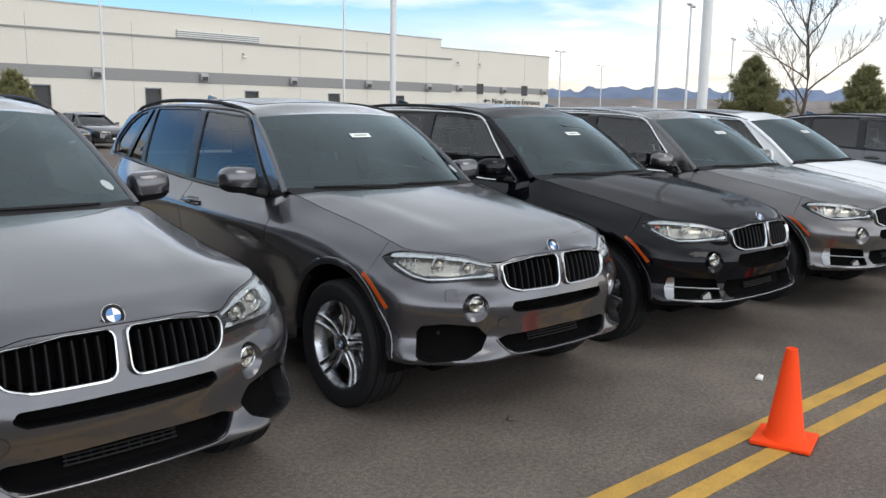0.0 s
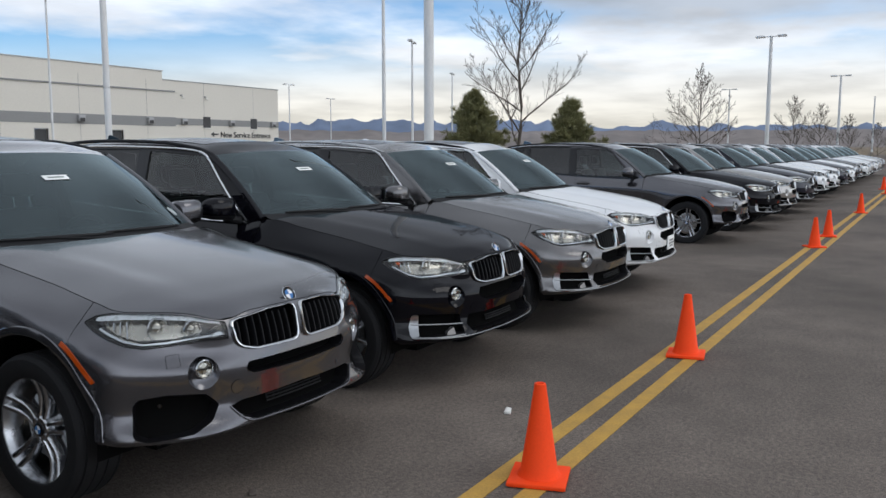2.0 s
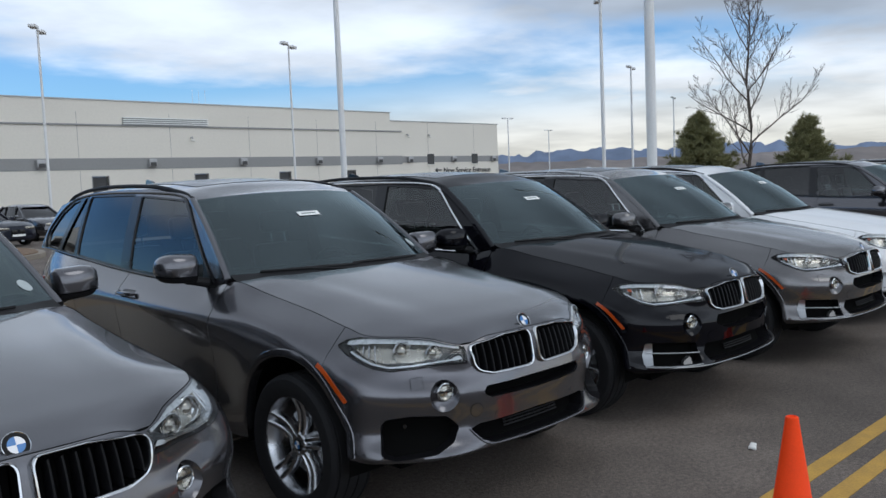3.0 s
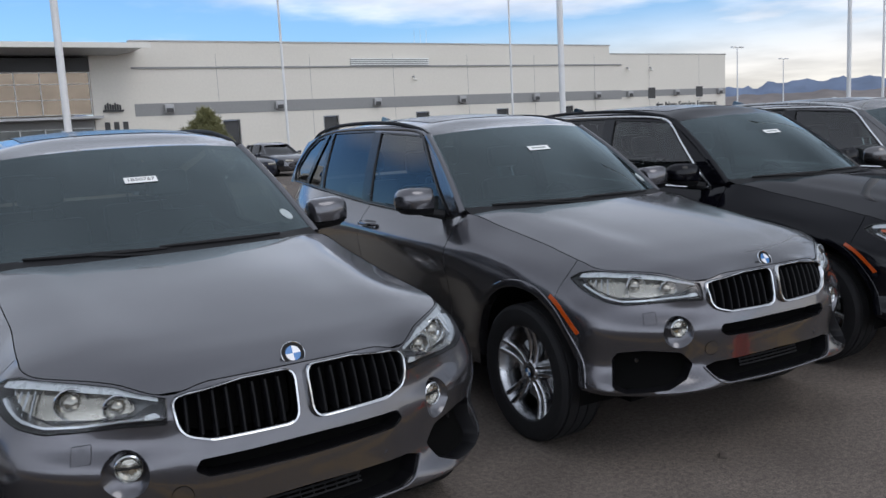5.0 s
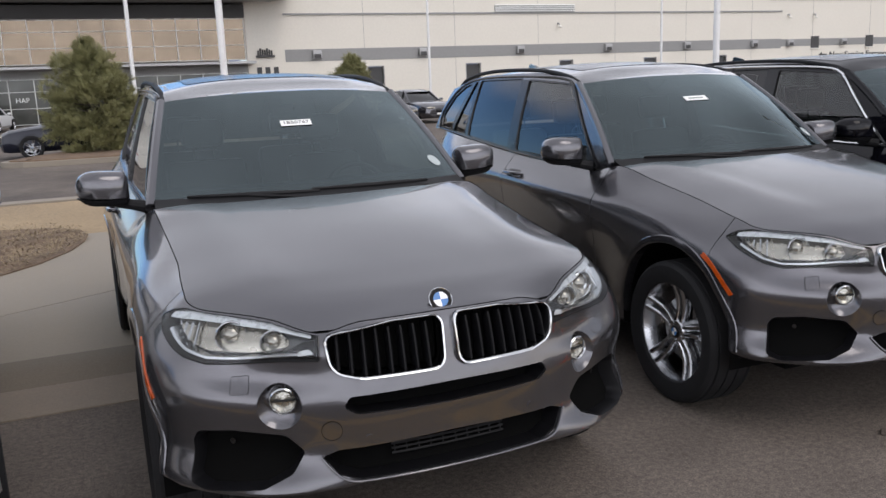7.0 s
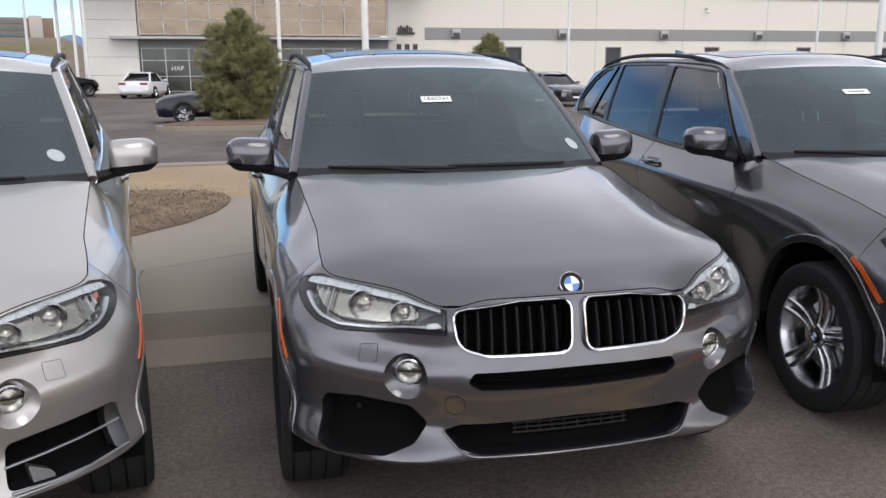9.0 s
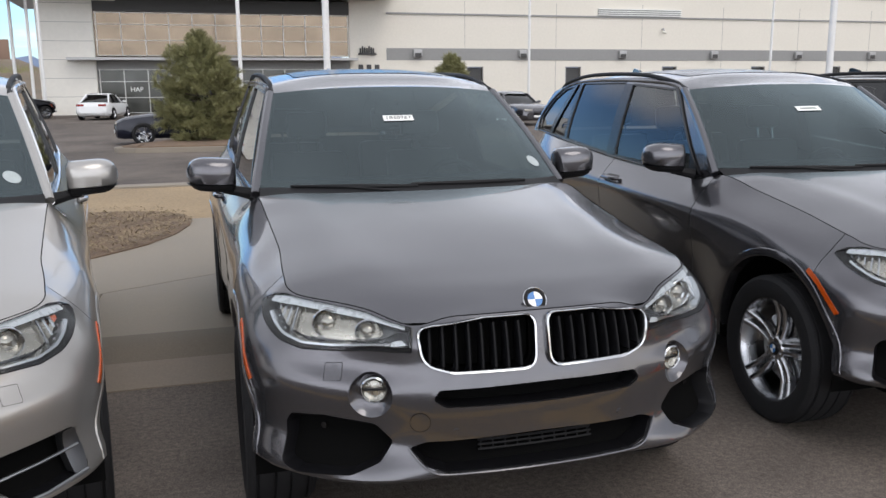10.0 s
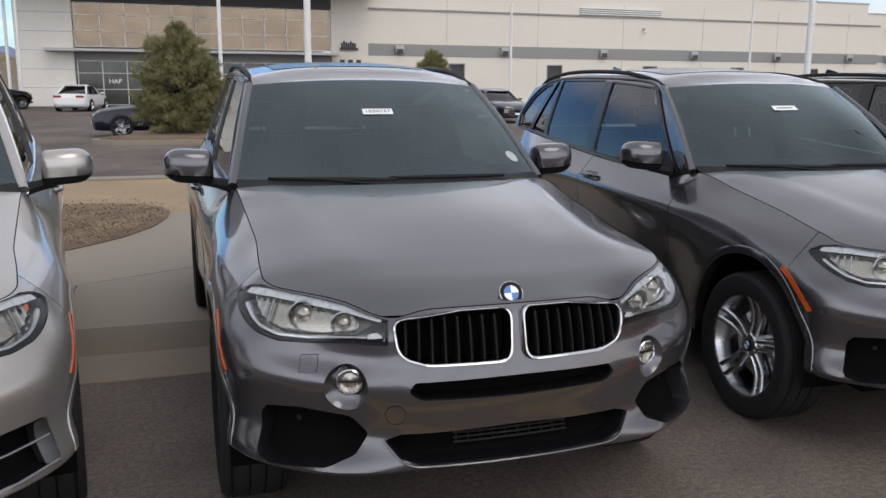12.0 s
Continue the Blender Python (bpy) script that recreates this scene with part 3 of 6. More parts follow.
def emblem(parent, m, r=0.041):
    """A round badge: dark ring, quartered field."""
    ring = part("badge", mesh_from("badge", *lathe([(0.0, 0.0), (r, 0.0), (r, 0.003), (r * 0.96, 0.006), (r * 0.66, 0.0062), (r * 0.66, 0.004), (0, 0.004)], 36)), SLAT_BLACK, parent, "round quartered badge with a dark ring", m)
    part("rim", mesh_from("badge_rim", *lathe([(r * 0.97, 0.002), (r * 1.05, 0.002), (r * 1.05, 0.006), (r, 0.008), (r * 0.96, 0.006)], 36)), CHROME, ring)
    for q in range(4):
        n = 8
        vs = [(0, 0, 0.0062)] + [(r * 0.65 * math.cos(math.pi / 2 * (q + i / n)), r * 0.65 * math.sin(math.pi / 2 * (q + i / n)), 0.0062) for i in range(n + 1)]
        part("badge_field", mesh_from("badge_field", vs, [(0, i + 1, i + 2) for i in range(n)]), EMBLEM_BLUE if q % 2 else EMBLEM_WHITE, ring)
    return ring


def wheel(parent, x, y, side, sport, z=0.362):
    """A tyre on an alloy rim; the outer face looks to side."""
    R = 0.369
    hub = part("wheel", mesh_from("rim", *wheel_rim(sport)), ALLOY, parent, "alloy wheel with double spokes" if sport else "multi-spoke alloy wheel",
               pose(x, y, z, 0, 0, 0 if side > 0 else 180) @ pose(0, 0, 0, 11 if sport else 30))
    prof = [(0.25, -0.105), (0.262, -0.118), (0.31, -0.132), (0.345, -0.128), (0.362, -0.112), (0.366, -0.1), (0.357, -0.094), (0.357, -0.088), (R, -0.086), (R, -0.034), (0.36, -0.032), (0.36, -0.026), (R, -0.024),
            (R, 0.024), (0.36, 0.026), (0.36, 0.032), (R, 0.034), (R, 0.086), (0.357, 0.088), (0.357, 0.094), (0.366, 0.1), (0.362, 0.112), (0.345, 0.128), (0.31, 0.132), (0.262, 0.118), (0.25, 0.105)]
    part("tyre", mesh_from("tyre", *lathe(prof, 64, "x"), sharp=25), RUBBER, hub)
    part("brake_disc", mesh_from("brake_disc", *lathe([(0.07, 0.0), (0.172, 0.0), (0.172, 0.02), (0.07, 0.02), (0.07, 0.045), (0, 0.045)], 40, "x")), SATIN, hub)
    part("hub_cap", mesh_from("hub_cap", *lathe([(0.034, 0.066), (0.034, 0.084), (0.03, 0.087), (0, 0.088)], 24, "x")), GLOSS_BLACK, hub)
    for q in range(4):
        vs = [(0.0885, 0, 0)] + [(0.0885, .022 * math.cos(math.pi / 2 * (q + i / 4)), .022 * math.sin(math.pi / 2 * (q + i / 4))) for i in range(5)]
        part("cap_field", mesh_from("cap_field", vs, [(0, i + 1, i + 2) for i in range(4)]), EMBLEM_BLUE if q % 2 else EMBLEM_WHITE, hub)
    return hub


def wheel_rim(sport):
    ring = lathe([(0.225, -0.10), (0.236, -0.06), (0.232, 0.03), (0.238, 0.075), (0.246, 0.09), (0.252, 0.108), (0.259, 0.112), (0.260, 0.104), (0.25, 0.09), (0.244, -0.1)], 64, "x")
    cap = lathe([(0.060, 0.03), (0.062, 0.07), (0.055, 0.078), (0.035, 0.079), (0.034, 0.07), (0, 0.07)], 40, "x")
    pieces = [ring, cap]
    count = 5 if sport else 10
    for k in range(count):
        a0 = 2 * math.pi * k / count
        for half in ((-1, 1) if sport else (0,)):
            verts = []
            rows = 7
            for i in range(rows):
                t = i / (rows - 1)
                r = 0.045 + t * (0.250 - 0.045)
                spread = half * (0.017 + 0.013 * t ** 0.9)
                wd = (0.0115 + 0.004 * t) if sport else (0.011 + 0.006 * t)
                hx = 0.074 + 0.028 * t ** 2 - 0.018 * math.sin(math.pi * t)
                for b, dx in ((-wd * 1.25, -0.034), (-wd, -0.004), (-wd * 0.55, 0.003), (wd * 0.55, 0.003), (wd, -0.004), (wd * 1.25, -0.034)):
                    u, w = r, spread + b
                    verts.append((hx + dx, u * math.cos(a0) - w * math.sin(a0), u * math.sin(a0) + w * math.cos(a0)))
            faces = [(i * 6 + j, i * 6 + j + 1, (i + 1) * 6 + j + 1, (i + 1) * 6 + j) for i in range(rows - 1) for j in range(5)]
            pieces.append((verts, faces))
    for k in range(5):
        a = 2 * math.pi * (k + 0.5) / 5
        v, f = lathe([(0.0085, 0.06), (0.0085, 0.084), (0, 0.084)], 8, "x")
        pieces.append(([(p[0], p[1] + 0.048 * math.cos(a), p[2] + 0.048 * math.sin(a)) for p in v], f))
    return cast(pieces)


def cast(pieces):
    """Joins the pieces of a casting; a small web roots each one in the rim or the hub."""
    verts, faces = join(*pieces)
    at = np.cumsum([0] + [len(v) for v, f in pieces])
    p = np.array([tuple(map(float, v)) for v in verts])
    for k in range(2, len(pieces)):
        own = np.arange(at[k], at[k + 1])
        for base in (0, 1) if len(own) > 40 else (1,):
            other = np.arange(at[base], at[base + 1])
            d = np.linalg.norm(p[own][:, None] - p[other][None], axis=2)
            i, j = np.unravel_index(np.argmin(d), d.shape)
            near = own[np.argsort(np.linalg.norm(p[own] - p[own[i]], axis=1))[1]]
            faces.append((int(own[i]), int(near), int(other[j])))
    return verts, faces


def mirror_shell(lower):
    """The cap of a door mirror (upper), or its black base (lower), for the car's left."""
    verts, faces, nu, nv = [], [], 15, 20
    for i in range(nu):
        u = i / (nu - 1)
        wd = hermite([0, .06, .5, .90, 1], [.045, .070, .080, .070, .028], u)[0]
        ht = hermite([0, .06, .5, .90, 1], [.060, .084, .087, .066, .026], u)[0]
        x = 0.872 + 0.236 * u
        yy = 1.06 - 0.03 * u + 0.055 * u ** 3
        for j in range(nv):
            a = 2 * math.pi * j / nv
            c, s_ = math.cos(a), math.sin(a)
            y = yy - 0.02 + wd * math.copysign(abs(c) ** 0.7, c)
            z = 1.222 + ht * math.copysign(abs(s_) ** 0.62, s_) + 0.012 * u
            cutz = 1.176 + 0.012 * u
            z = max(z, cutz) if not lower else min(max(z, 1.136 + 0.02 * u), cutz - 0.002)
            if lower:
                y = yy - 0.02 + (y - yy + 0.02) * 0.97
            verts.append((x, y, z))
    faces = [(i * nv + j, i * nv + (j + 1) % nv, (i + 1) * nv + (j + 1) % nv, (i + 1) * nv + j) for i in range(nu - 1) for j in range(nv)]
    faces += [tuple(range(nv - 1, -1, -1)), tuple((nu - 1) * nv + j for j in range(nv))]
    return verts, faces


def on_skin(s, z, out=0.0):
    return skin(np.array([(s, w_of(s, z))]), out)[0]


def build_suv(root, sport, paint):
    """All parts of the car under root; sport: the deep bumper with black window trim, else the plain one with bright trim."""
    trim = GLOSS_BLACK if sport else EDGE_TRIM

    def add(name, piece, material, parent=root, label="", sharp=35):
        return part(name, mesh_from(name, *piece, sharp=sharp), material, parent, label)

    # ---- front bumper
    hl, kd = flat(HEADLIGHT), flat(KIDNEY)
    fog_hole = flat(circle(FOG[0], FOG[1], 0.076))
    side_in, low, slot = (flat(cut_middle(o)) for o in ((SPORT_SIDE, SPORT_LOW, SLOT) if sport else (LUX_SIDE, LUX_LOW, LUX_SLOT)))
    tip = flat([(sy(-.315), .915)])[0]
    s_top = sy(-0.30)
    outer = [(s, 0.0) for s in np.linspace(0, sy(-ARCH_R + 0.003), 40)] + arch(0, 178, 128, n=14)[0:] + [tuple(tip + np.array((0.006, -0.002)))] + [(s_top, 6 * W)]
    outer += [(s, 6 * W) for s in np.linspace(s_top, 0, 40)[1:]]
    # openings that meet the middle line become notches of the outline
    for h in (slot, low):
        outer += [tuple(p) for p in sorted_run(h)]
    outer = densify(np.array(outer), 0.04)
    bumper = both(panel(outer, [hl, kd, fog_hole, side_in], 0.0, (0.03, 0.026)))
    fb = add("front_bumper", bumper, paint, sharp=28)
    # walls of the openings
    for h, dep in ((side_in, 0.07), (hl, 0.06), (kd, 0.02)):
        for flip in (lambda p: p, mirrored):
            add("opening_edge", flip(rims([(h, 0.0), (shrink(h, 0.004), -0.008), (shrink(h, 0.007), -dep)])), SLAT_BLACK if h is side_in else (paint if h is kd else BLACK_PLASTIC), fb)
    for h in (slot, low):
        run = sorted_run(h)
        n = len(run)
        for o0, o1, ma in ((0.0, -0.011, paint), (-0.011, -0.09, SLAT_BLACK)):
            v = list(skin(run, o0)) + list(skin(run, o1))
            add("opening_edge", both((v, [(i, i + 1, n + i + 1, n + i) for i in range(n - 1)])), ma, fb)
        # a plain sheet coloured as the shade behind the opening
        add("grille_mesh", both(panel(h, (), -0.085, (0.05, 0.04))), VOID_SHADE, fb, "lower grille closed by a shade-black sheet")
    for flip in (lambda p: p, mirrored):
        add("intake_panel", flip(panel(side_in, (), -0.06, (0.05, 0.04))), VOID_SHADE, fb, "side intake closed by a shade-black sheet")
    # radiator fins behind the low opening
    for z in (0.446, 0.461, 0.476):
        pts = [on_skin(s, z, -0.06) for s in np.linspace(0, 0.215, 9)]
        add("grille_bar", both(tube(pts, 0.004, 6)), BLACK_PLASTIC, fb)
    for s in np.linspace(0.025, 0.205, 5):
        for flip in (lambda p: p, mirrored):
            add("grille_bar", flip(tube([on_skin(s, 0.442, -0.062), on_skin(s, 0.480, -0.062)], 0.003, 5)), BLACK_PLASTIC, fb)
    # lip under the low opening
    lip = [on_skin(s, z, 0.004) for s, z in (((0, .397), (.15, .397), (.32, .398), (.38, .408), (.42, .437), (.462, .484)) if sport else ((0, .383), (.25, .384), (.51, .386), (.73, .393), (.93, .405)))]
    add("bumper_lip", both(tube(catmull(lip, 4), 0.0045, 6)), paint if sport else BRIGHT_TRIM, fb)
    # fog lamps in their dished surrounds
    for side in (1, -1):
        flip = (lambda p: p) if side > 0 else mirrored
        fh = circle(FOG[0], FOG[1], 0.076)
        ctr = np.array(FOG)
        loops = []
        for sc, o in ((1.0, 0.0), (0.93, -0.010), (0.75, -0.028), (0.5, -0.036)):
            off = np.array((-0.014, 0.034))
            loops.append((flat(ctr + off * (1 - sc) + (fh - ctr) * sc), o))
        fog = add("fog_lamp", flip(rims(loops)), paint, fb, "round fog lamp in a dished surround")
        c = on_skin(FOG[0] - 0.008, FOG[1] + 0.016, -0.030)
        q = on_skin(FOG[0] - 0.008, FOG[1] + 0.016, 0.0)
        dirv = Vector(q - c).normalized()
        dirv = (dirv + Vector((0.0, -0.5, 0.0))).normalized()
        if side < 0:
            c, dirv = np.array((-c[0], c[1], c[2])), Vector((-dirv.x, dirv.y, dirv.z))
        mm = Matrix.Translation(Vector(c)) @ dirv.to_track_quat("Z", "Y").to_matrix().to_4x4()
        part("bezel", mesh_from("bezel", *lathe([(0.045, -0.012), (0.045, 0.014), (0.041, 0.018), (0.038, 0.014), (0.036, -0.006)], 36)), CHROME, fog, m=mm)
        part("reflector", mesh_from("reflector", *lathe([(0.037, 0.006), (0.027, 0.0), (0.016, 0.003), (0.0, 0.006)], 32)), LAMP_METAL, fog, m=mm)
        part("bar", boxed(-0.036, 0.036, -0.0035, 0.0035, 0.004, 0.011, 0.002), BLACK_PLASTIC, fog, m=mm)
        part("lens", mesh_from("lens", *lathe([(0.039, 0.012), (0.029, 0.018), (0.015, 0.021), (0, 0.022)], 32)), LENS, fog, m=mm)
        # washer flap
        fl = flat(rounded([(.690, .704, .008), (.757, .700, .008), (.760, .757, .008), (.693, .762, .008)]))
        add("washer_flap", flip(join(panel(shrink(fl, 0.0035), (), 0.0022, (0.03, 0.03)), rims([(shrink(fl, .0035), .0022), (shrink(fl, .002), -0.001)]))), paint, fb)
        add("flap_gap", flip(rims([(shrink(fl, 0.001), 0.0006), (shrink(fl, 0.0022), 0.0006)])), VOID_SHADE, fb)
        # parking sensor
        sc_ = flat(circle(.30, .535, 0.011, 14))
        add("sensor", flip(join(panel(sc_, (), 0.0035, (0.02, 0.02)), rims([(sc_, 0.0035), (sc_, 0)]))), paint, fb)
        sc_ = flat(circle(.79, .52, 0.011, 14))
        if sport:
            add("sensor", flip(panel(sc_, (), -0.045, (0.02, 0.02))), GLOSS_BLACK, fb)
    tow = flat(circle(.421, .572, 0.036, 28))
    add("tow_cover", mirrored(panel(shrink(tow, 0.003), (), 0.0018, (0.03, 0.03))), paint, fb)
    add("tow_gap", mirrored(rims([(shrink(tow, 0.0012), 0.0006), (shrink(tow, 0.0022), 0.0006)])), VOID_SHADE, fb)
    if not sport:
        # bright bars and brackets in the side openings
        for side in (1, -1):
            flip = (lambda p: p) if side > 0 else mirrored
            add("trim_bar", flip(tube([on_skin(s, z, 0.004) for s, z in ((.535, .470), (.66, .476), (.78, .484), (.94, .493))], 0.0055, 8)), BRIGHT_TRIM, fb)
            add("trim_bar", flip(tube([on_skin(s, z, 0.006) for s, z in ((.54, .399), (.66, .398), (.78, .400), (.94, .410))], 0.0055, 8)), BRIGHT_TRIM, fb)
            br = flat(rounded([(.888, .414, .012), (.945, .412, .02), (.958, .48, .03), (.935, .556, .012), (.884, .556, .012)]))
            add("trim_bracket", flip(join(panel(br, (), 0.003), rims([(br, 0.003), (br, -0.03)]))), BRIGHT_TRIM, fb)
            fin = flat(rounded([(.608, .402, .008), (.680, .404, .008), (.668, .424, .01), (.606, .452, .008)]))
            add("trim_fin", flip(join(panel(fin, (), -0.012), rims([(fin, -0.012), (fin, -0.045)]))), LAMP_GREY, fb)

    # ---- twin grilles
    for side in (1, -1):
        flip = (lambda p: p) if side > 0 else mirrored
        k0 = kd
        ring = rims([(k0, -0.004), (shrink(k0, -0.002), 0.012), (shrink(k0, 0.003), 0.021), (shrink(k0, 0.009), 0.020), (shrink(k0, 0.012), 0.012), (shrink(k0, 0.014), -0.03)])
        gr = add("grille", flip(ring), CHROME, root, "chrome-framed grille with black vertical slats", 50)
        add("backing", flip(panel(shrink(k0, 0.014), (), -0.05, (0.06, 0.05))), VOID_SHADE, gr)
        for s in np.linspace(0.075, 0.385, 8):
            zz = [z for z in np.linspace(0.70, 0.90, 60) if inside(np.array([(s, z)]), KIDNEY)[0]]
            if len(zz) < 5:
                continue
            z0, z1 = zz[0] + 0.012, zz[-1] - 0.012
            rows = []
            for z in np.linspace(z0, z1, 7):
                o = 0.008 - 0.02 * ((z - z0) / (z1 - z0)) ** 2 * 0.6
                w_ = w_of(s, z)
                for ds, oo in ((-0.0075, -0.045), (-0.0065, o - 0.006), (-0.003, o), (0.003, o), (0.0065, o - 0.006), (0.0075, -0.045)):
                    rows.append(skin(np.array([(s + ds, w_)]), oo)[0])
            f = [(i * 6 + j, i * 6 + j + 1, (i + 1) * 6 + j + 1, (i + 1) * 6 + j) for i in range(6) for j in range(5)]
            add("slat", flip((rows, f)), SLAT_BLACK, gr)

    # ---- headlights
    for side in (1, -1):
        flip = (lambda p: p) if side > 0 else mirrored
        lamp = add("headlight", flip(panel(shrink(hl, 0.002), (), -0.058, (0.04, 0.04))), LAMP_GREY, root, "clear headlight with two ringed projectors")
        add("lens", flip(panel(shrink(hl, 0.003), (), 0.002, (0.035, 0.03))), LENS, lamp)
        add("seal", flip(rims([(shrink(hl, -0.001), 0.0015), (shrink(hl, 0.003), 0.0030)])), GLOSS_BLACK, lamp)
        # bright strips along the upper and the lower edge
        brow = rounded([(.47, edge_z(.47, .010), .004), (.62, edge_z(.62, .010), .05), (.80, edge_z(.80, .009), .05), (.95, .941, .05), (1.15, .929, .015), (1.15, .912, .01), (.95, .917, .05), (.80, edge_z(.80, .030), .05), (.62, edge_z(.62, .028), .05), (.47, edge_z(.47, .019), .003)])
        add("light_strip", flip(join(panel(flat(brow), (), -0.008, (0.03, 0.02)), rims([(flat(brow), -0.008), (flat(brow), -0.05)]))), LAMP_WHITE, lamp, "bright light strip")
        low_strip = rounded([(.50, .819, .003), (.60, .815, .05), (.74, .806, .1), (.86, .806, .1), (.95, .826, .05), (1.10, .880, .01), (1.095, .887, .01), (.945, .834, .05), (.86, .813, .1), (.74, .813, .1), (.60, .822, .05), (.50, .826, .003)])
        add("light_strip", flip(join(panel(flat(low_strip), (), -0.012, (0.03, 0.02)), rims([(flat(low_strip), -0.012), (flat(low_strip), -0.05)]))), SATIN, lamp)
        wedge = rounded([(.462, .822, .004), (.52, .816, .008), (.515, .832, .008), (.482, .838, .01)])
        add("reflector_wedge", flip(panel(flat(wedge), (), -0.010, (0.03, 0.03))), LAMP_WHITE, lamp)
        # clear fins in the outer corner
        for q in (.93, .975, 1.02, 1.065):
            add("fin", flip(tube([on_skin(q, .835 + .42 * (q - .93), -0.030), on_skin(q + .012, .905, -0.030)], 0.0045, 6)), SATIN, lamp)
        if not sport:
            am = flat(rounded([(1.025, .886, .006), (1.062, .893, .006), (1.082, .906, .006), (1.035, .906, .006)]))
            add("turn_lamp", flip(panel(am, (), -0.022, (0.03, 0.03))), AMBER, lamp, "small amber turn lamp")
        for sc, zc, r in ((.615, .853, .044), (.785, .870, .053)):
            ctr = on_skin(sc, zc, -0.04)
            dirv = Vector((0.22, -1, -0.02)).normalized()
            if side < 0:
                ctr, dirv = np.array((-ctr[0], ctr[1], ctr[2])), Vector((-dirv.x, dirv.y, dirv.z))
            mm = Matrix.Translation(Vector(ctr)) @ dirv.to_track_quat("Z", "Y").to_matrix().to_4x4()
            pr = part("projector", mesh_from("projector", *lathe([(r * 0.93, -0.008), (r * 1.0, 0.0), (r * 1.0, 0.010), (r * 0.95, 0.013), (r * 0.90, 0.010), (r * 0.86, -0.006), (r * 0.66, -0.016)], 32)), CHROME, lamp, m=mm)
            part("bulb_lens", mesh_from("bulb_lens", *lathe([(r * 0.64, -0.012), (r * 0.56, 0.002), (r * 0.34, 0.012), (0, 0.016)], 28)), surface("projector_lens", (0.30, 0.28, 0.24), 0.12, 0.7, coat=1.0) if "projector_lens" not in bpy.data.materials else bpy.data.materials["projector_lens"], pr)
        refl = rounded([(.545, .838, .02), (.70, .818, .04), (.88, .822, .03), (1.0, .852, .03), (1.12, .896, .02), (1.10, .915, .01), (.92, .922, .03), (.72, .912, .03), (.58, .884, .02)])
        add("reflector", flip(panel(flat(refl), (), -0.046, (0.03, 0.03))), LAMP_METAL, lamp)
        dark = rounded([(.455, .810, .004), (.60, .812, .1), (.70, .808, .01), (.66, .822, .02), (.565, .830, .02), (.50, .858, .02), (.458, .862, .006)])
        add("lamp_mask", flip(panel(flat(dark), (), -0.020, (0.03, 0.03))), GLOSS_BLACK, lamp)

    # ---- bonnet
    hood = add("bonnet", both(hood_rows()), paint, sharp=60)
    emblem(root, pose(0, -0.768, 0.943, 58))

    gap = skin(np.array([(s, 6 * W) for s in np.linspace(0.0, sy(0.69), 60)]))
    add("bonnet_gap", both(tube([p + np.array((0, 0, -0.0005)) for p in gap], 0.0021, 5, False), False), VOID_SHADE, hood)
    for side in (1, -1):
        flip = (lambda p: p) if side > 0 else mirrored
        add("windscreen_pillar", flip(tube([ws_point(1, t) + np.array((0.012, 0.012, -0.012)) for t in np.linspace(-0.03, 1.02, 14)], 0.026, 10)), paint)

    # ---- wings, doors, rear
    tipw = tip + np.array((0.010, -0.002))
    y_d0, y_d1, y_d2 = 0.79, 2.06, 2.93
    wing = [tuple(p) for p in arch(0, 128, 2, n=26)] + [(s, 0.0) for s in np.linspace(sy(ARCH_R + 0.002), sy(y_d0) - .003, 8)]
    wing += [(sy(y_d0) - .003, w) for w in np.linspace(0, 6 * W, 14)[1:]] + [(s, 6 * W) for s in np.linspace(sy(y_d0) - .003, s_top + 0.004, 16)[1:]] + [tuple(tipw)]
    add("wing", panel(densify(np.array(wing), 0.04)), paint, label="front wing")
    add("wing", mirrored(panel(densify(np.array(wing), 0.04))), paint)
    sill = [(s, 0) for s in np.linspace(sy(y_d0) + .001, sy(2.47), 20)] + [(s, 0.8 * W) for s in np.linspace(sy(2.47), sy(y_d0) + .001, 20)]
    for flip in (lambda p: p, mirrored):
        add("sill", flip(panel(np.array(sill))), paint)
    door_f = [(sy(y_d0) + .003, .84 * W), (sy(y_d1) - .003, .84 * W), (sy(y_d1) - .003, 6 * W), (sy(y_d0) + .003, 6 * W)]
    ar = [tuple(p) for p in reversed(arch(2.93, 118, 176, r=ARCH_R + 0.03, n=12))]
    ar = [p for p in ar if p[1] > .84 * W]
    door_r = [(sy(y_d1) + .003, .84 * W), (ar[0][0], .84 * W)] + ar + [(sy(y_d2), 6 * W), (sy(y_d1) + .003, 6 * W)]
    for side in (1, -1):
        flip = (lambda p: p) if side > 0 else mirrored
        for nm, o, hy in (("front_door", door_f, 1.90), ("rear_door", door_r, 2.72)):
            dr = add(nm, flip(panel(densify(np.array(o), 0.04), (), 0.0, (0.06, 0.035))), paint)
            c = [on_skin(sy(hy + q), 1.025 + 0.05 * (hy - 1.9), h) for q, h in ((-.115, .008), (-.10, .032), (-.05, .045), (.05, .045), (.10, .032), (.115, .008))]
            add("door_handle", flip(tube(catmull(c, 4), 0.014, 8)), paint, dr)
            # flat black patch painting the shade of the hollow behind the handle
            dish = rounded([(sy(hy - .09), .995 + .05 * (hy - 1.9), .03), (sy(hy + .09), .995 + .05 * (hy - 1.9), .03), (sy(hy + .09), 1.045 + .05 * (hy - 1.9), .02), (sy(hy - .09), 1.045 + .05 * (hy - 1.9), .02)])
            add("handle_recess", flip(panel(flat(dish), (), 0.001)), GLOSS_BLACK, dr)
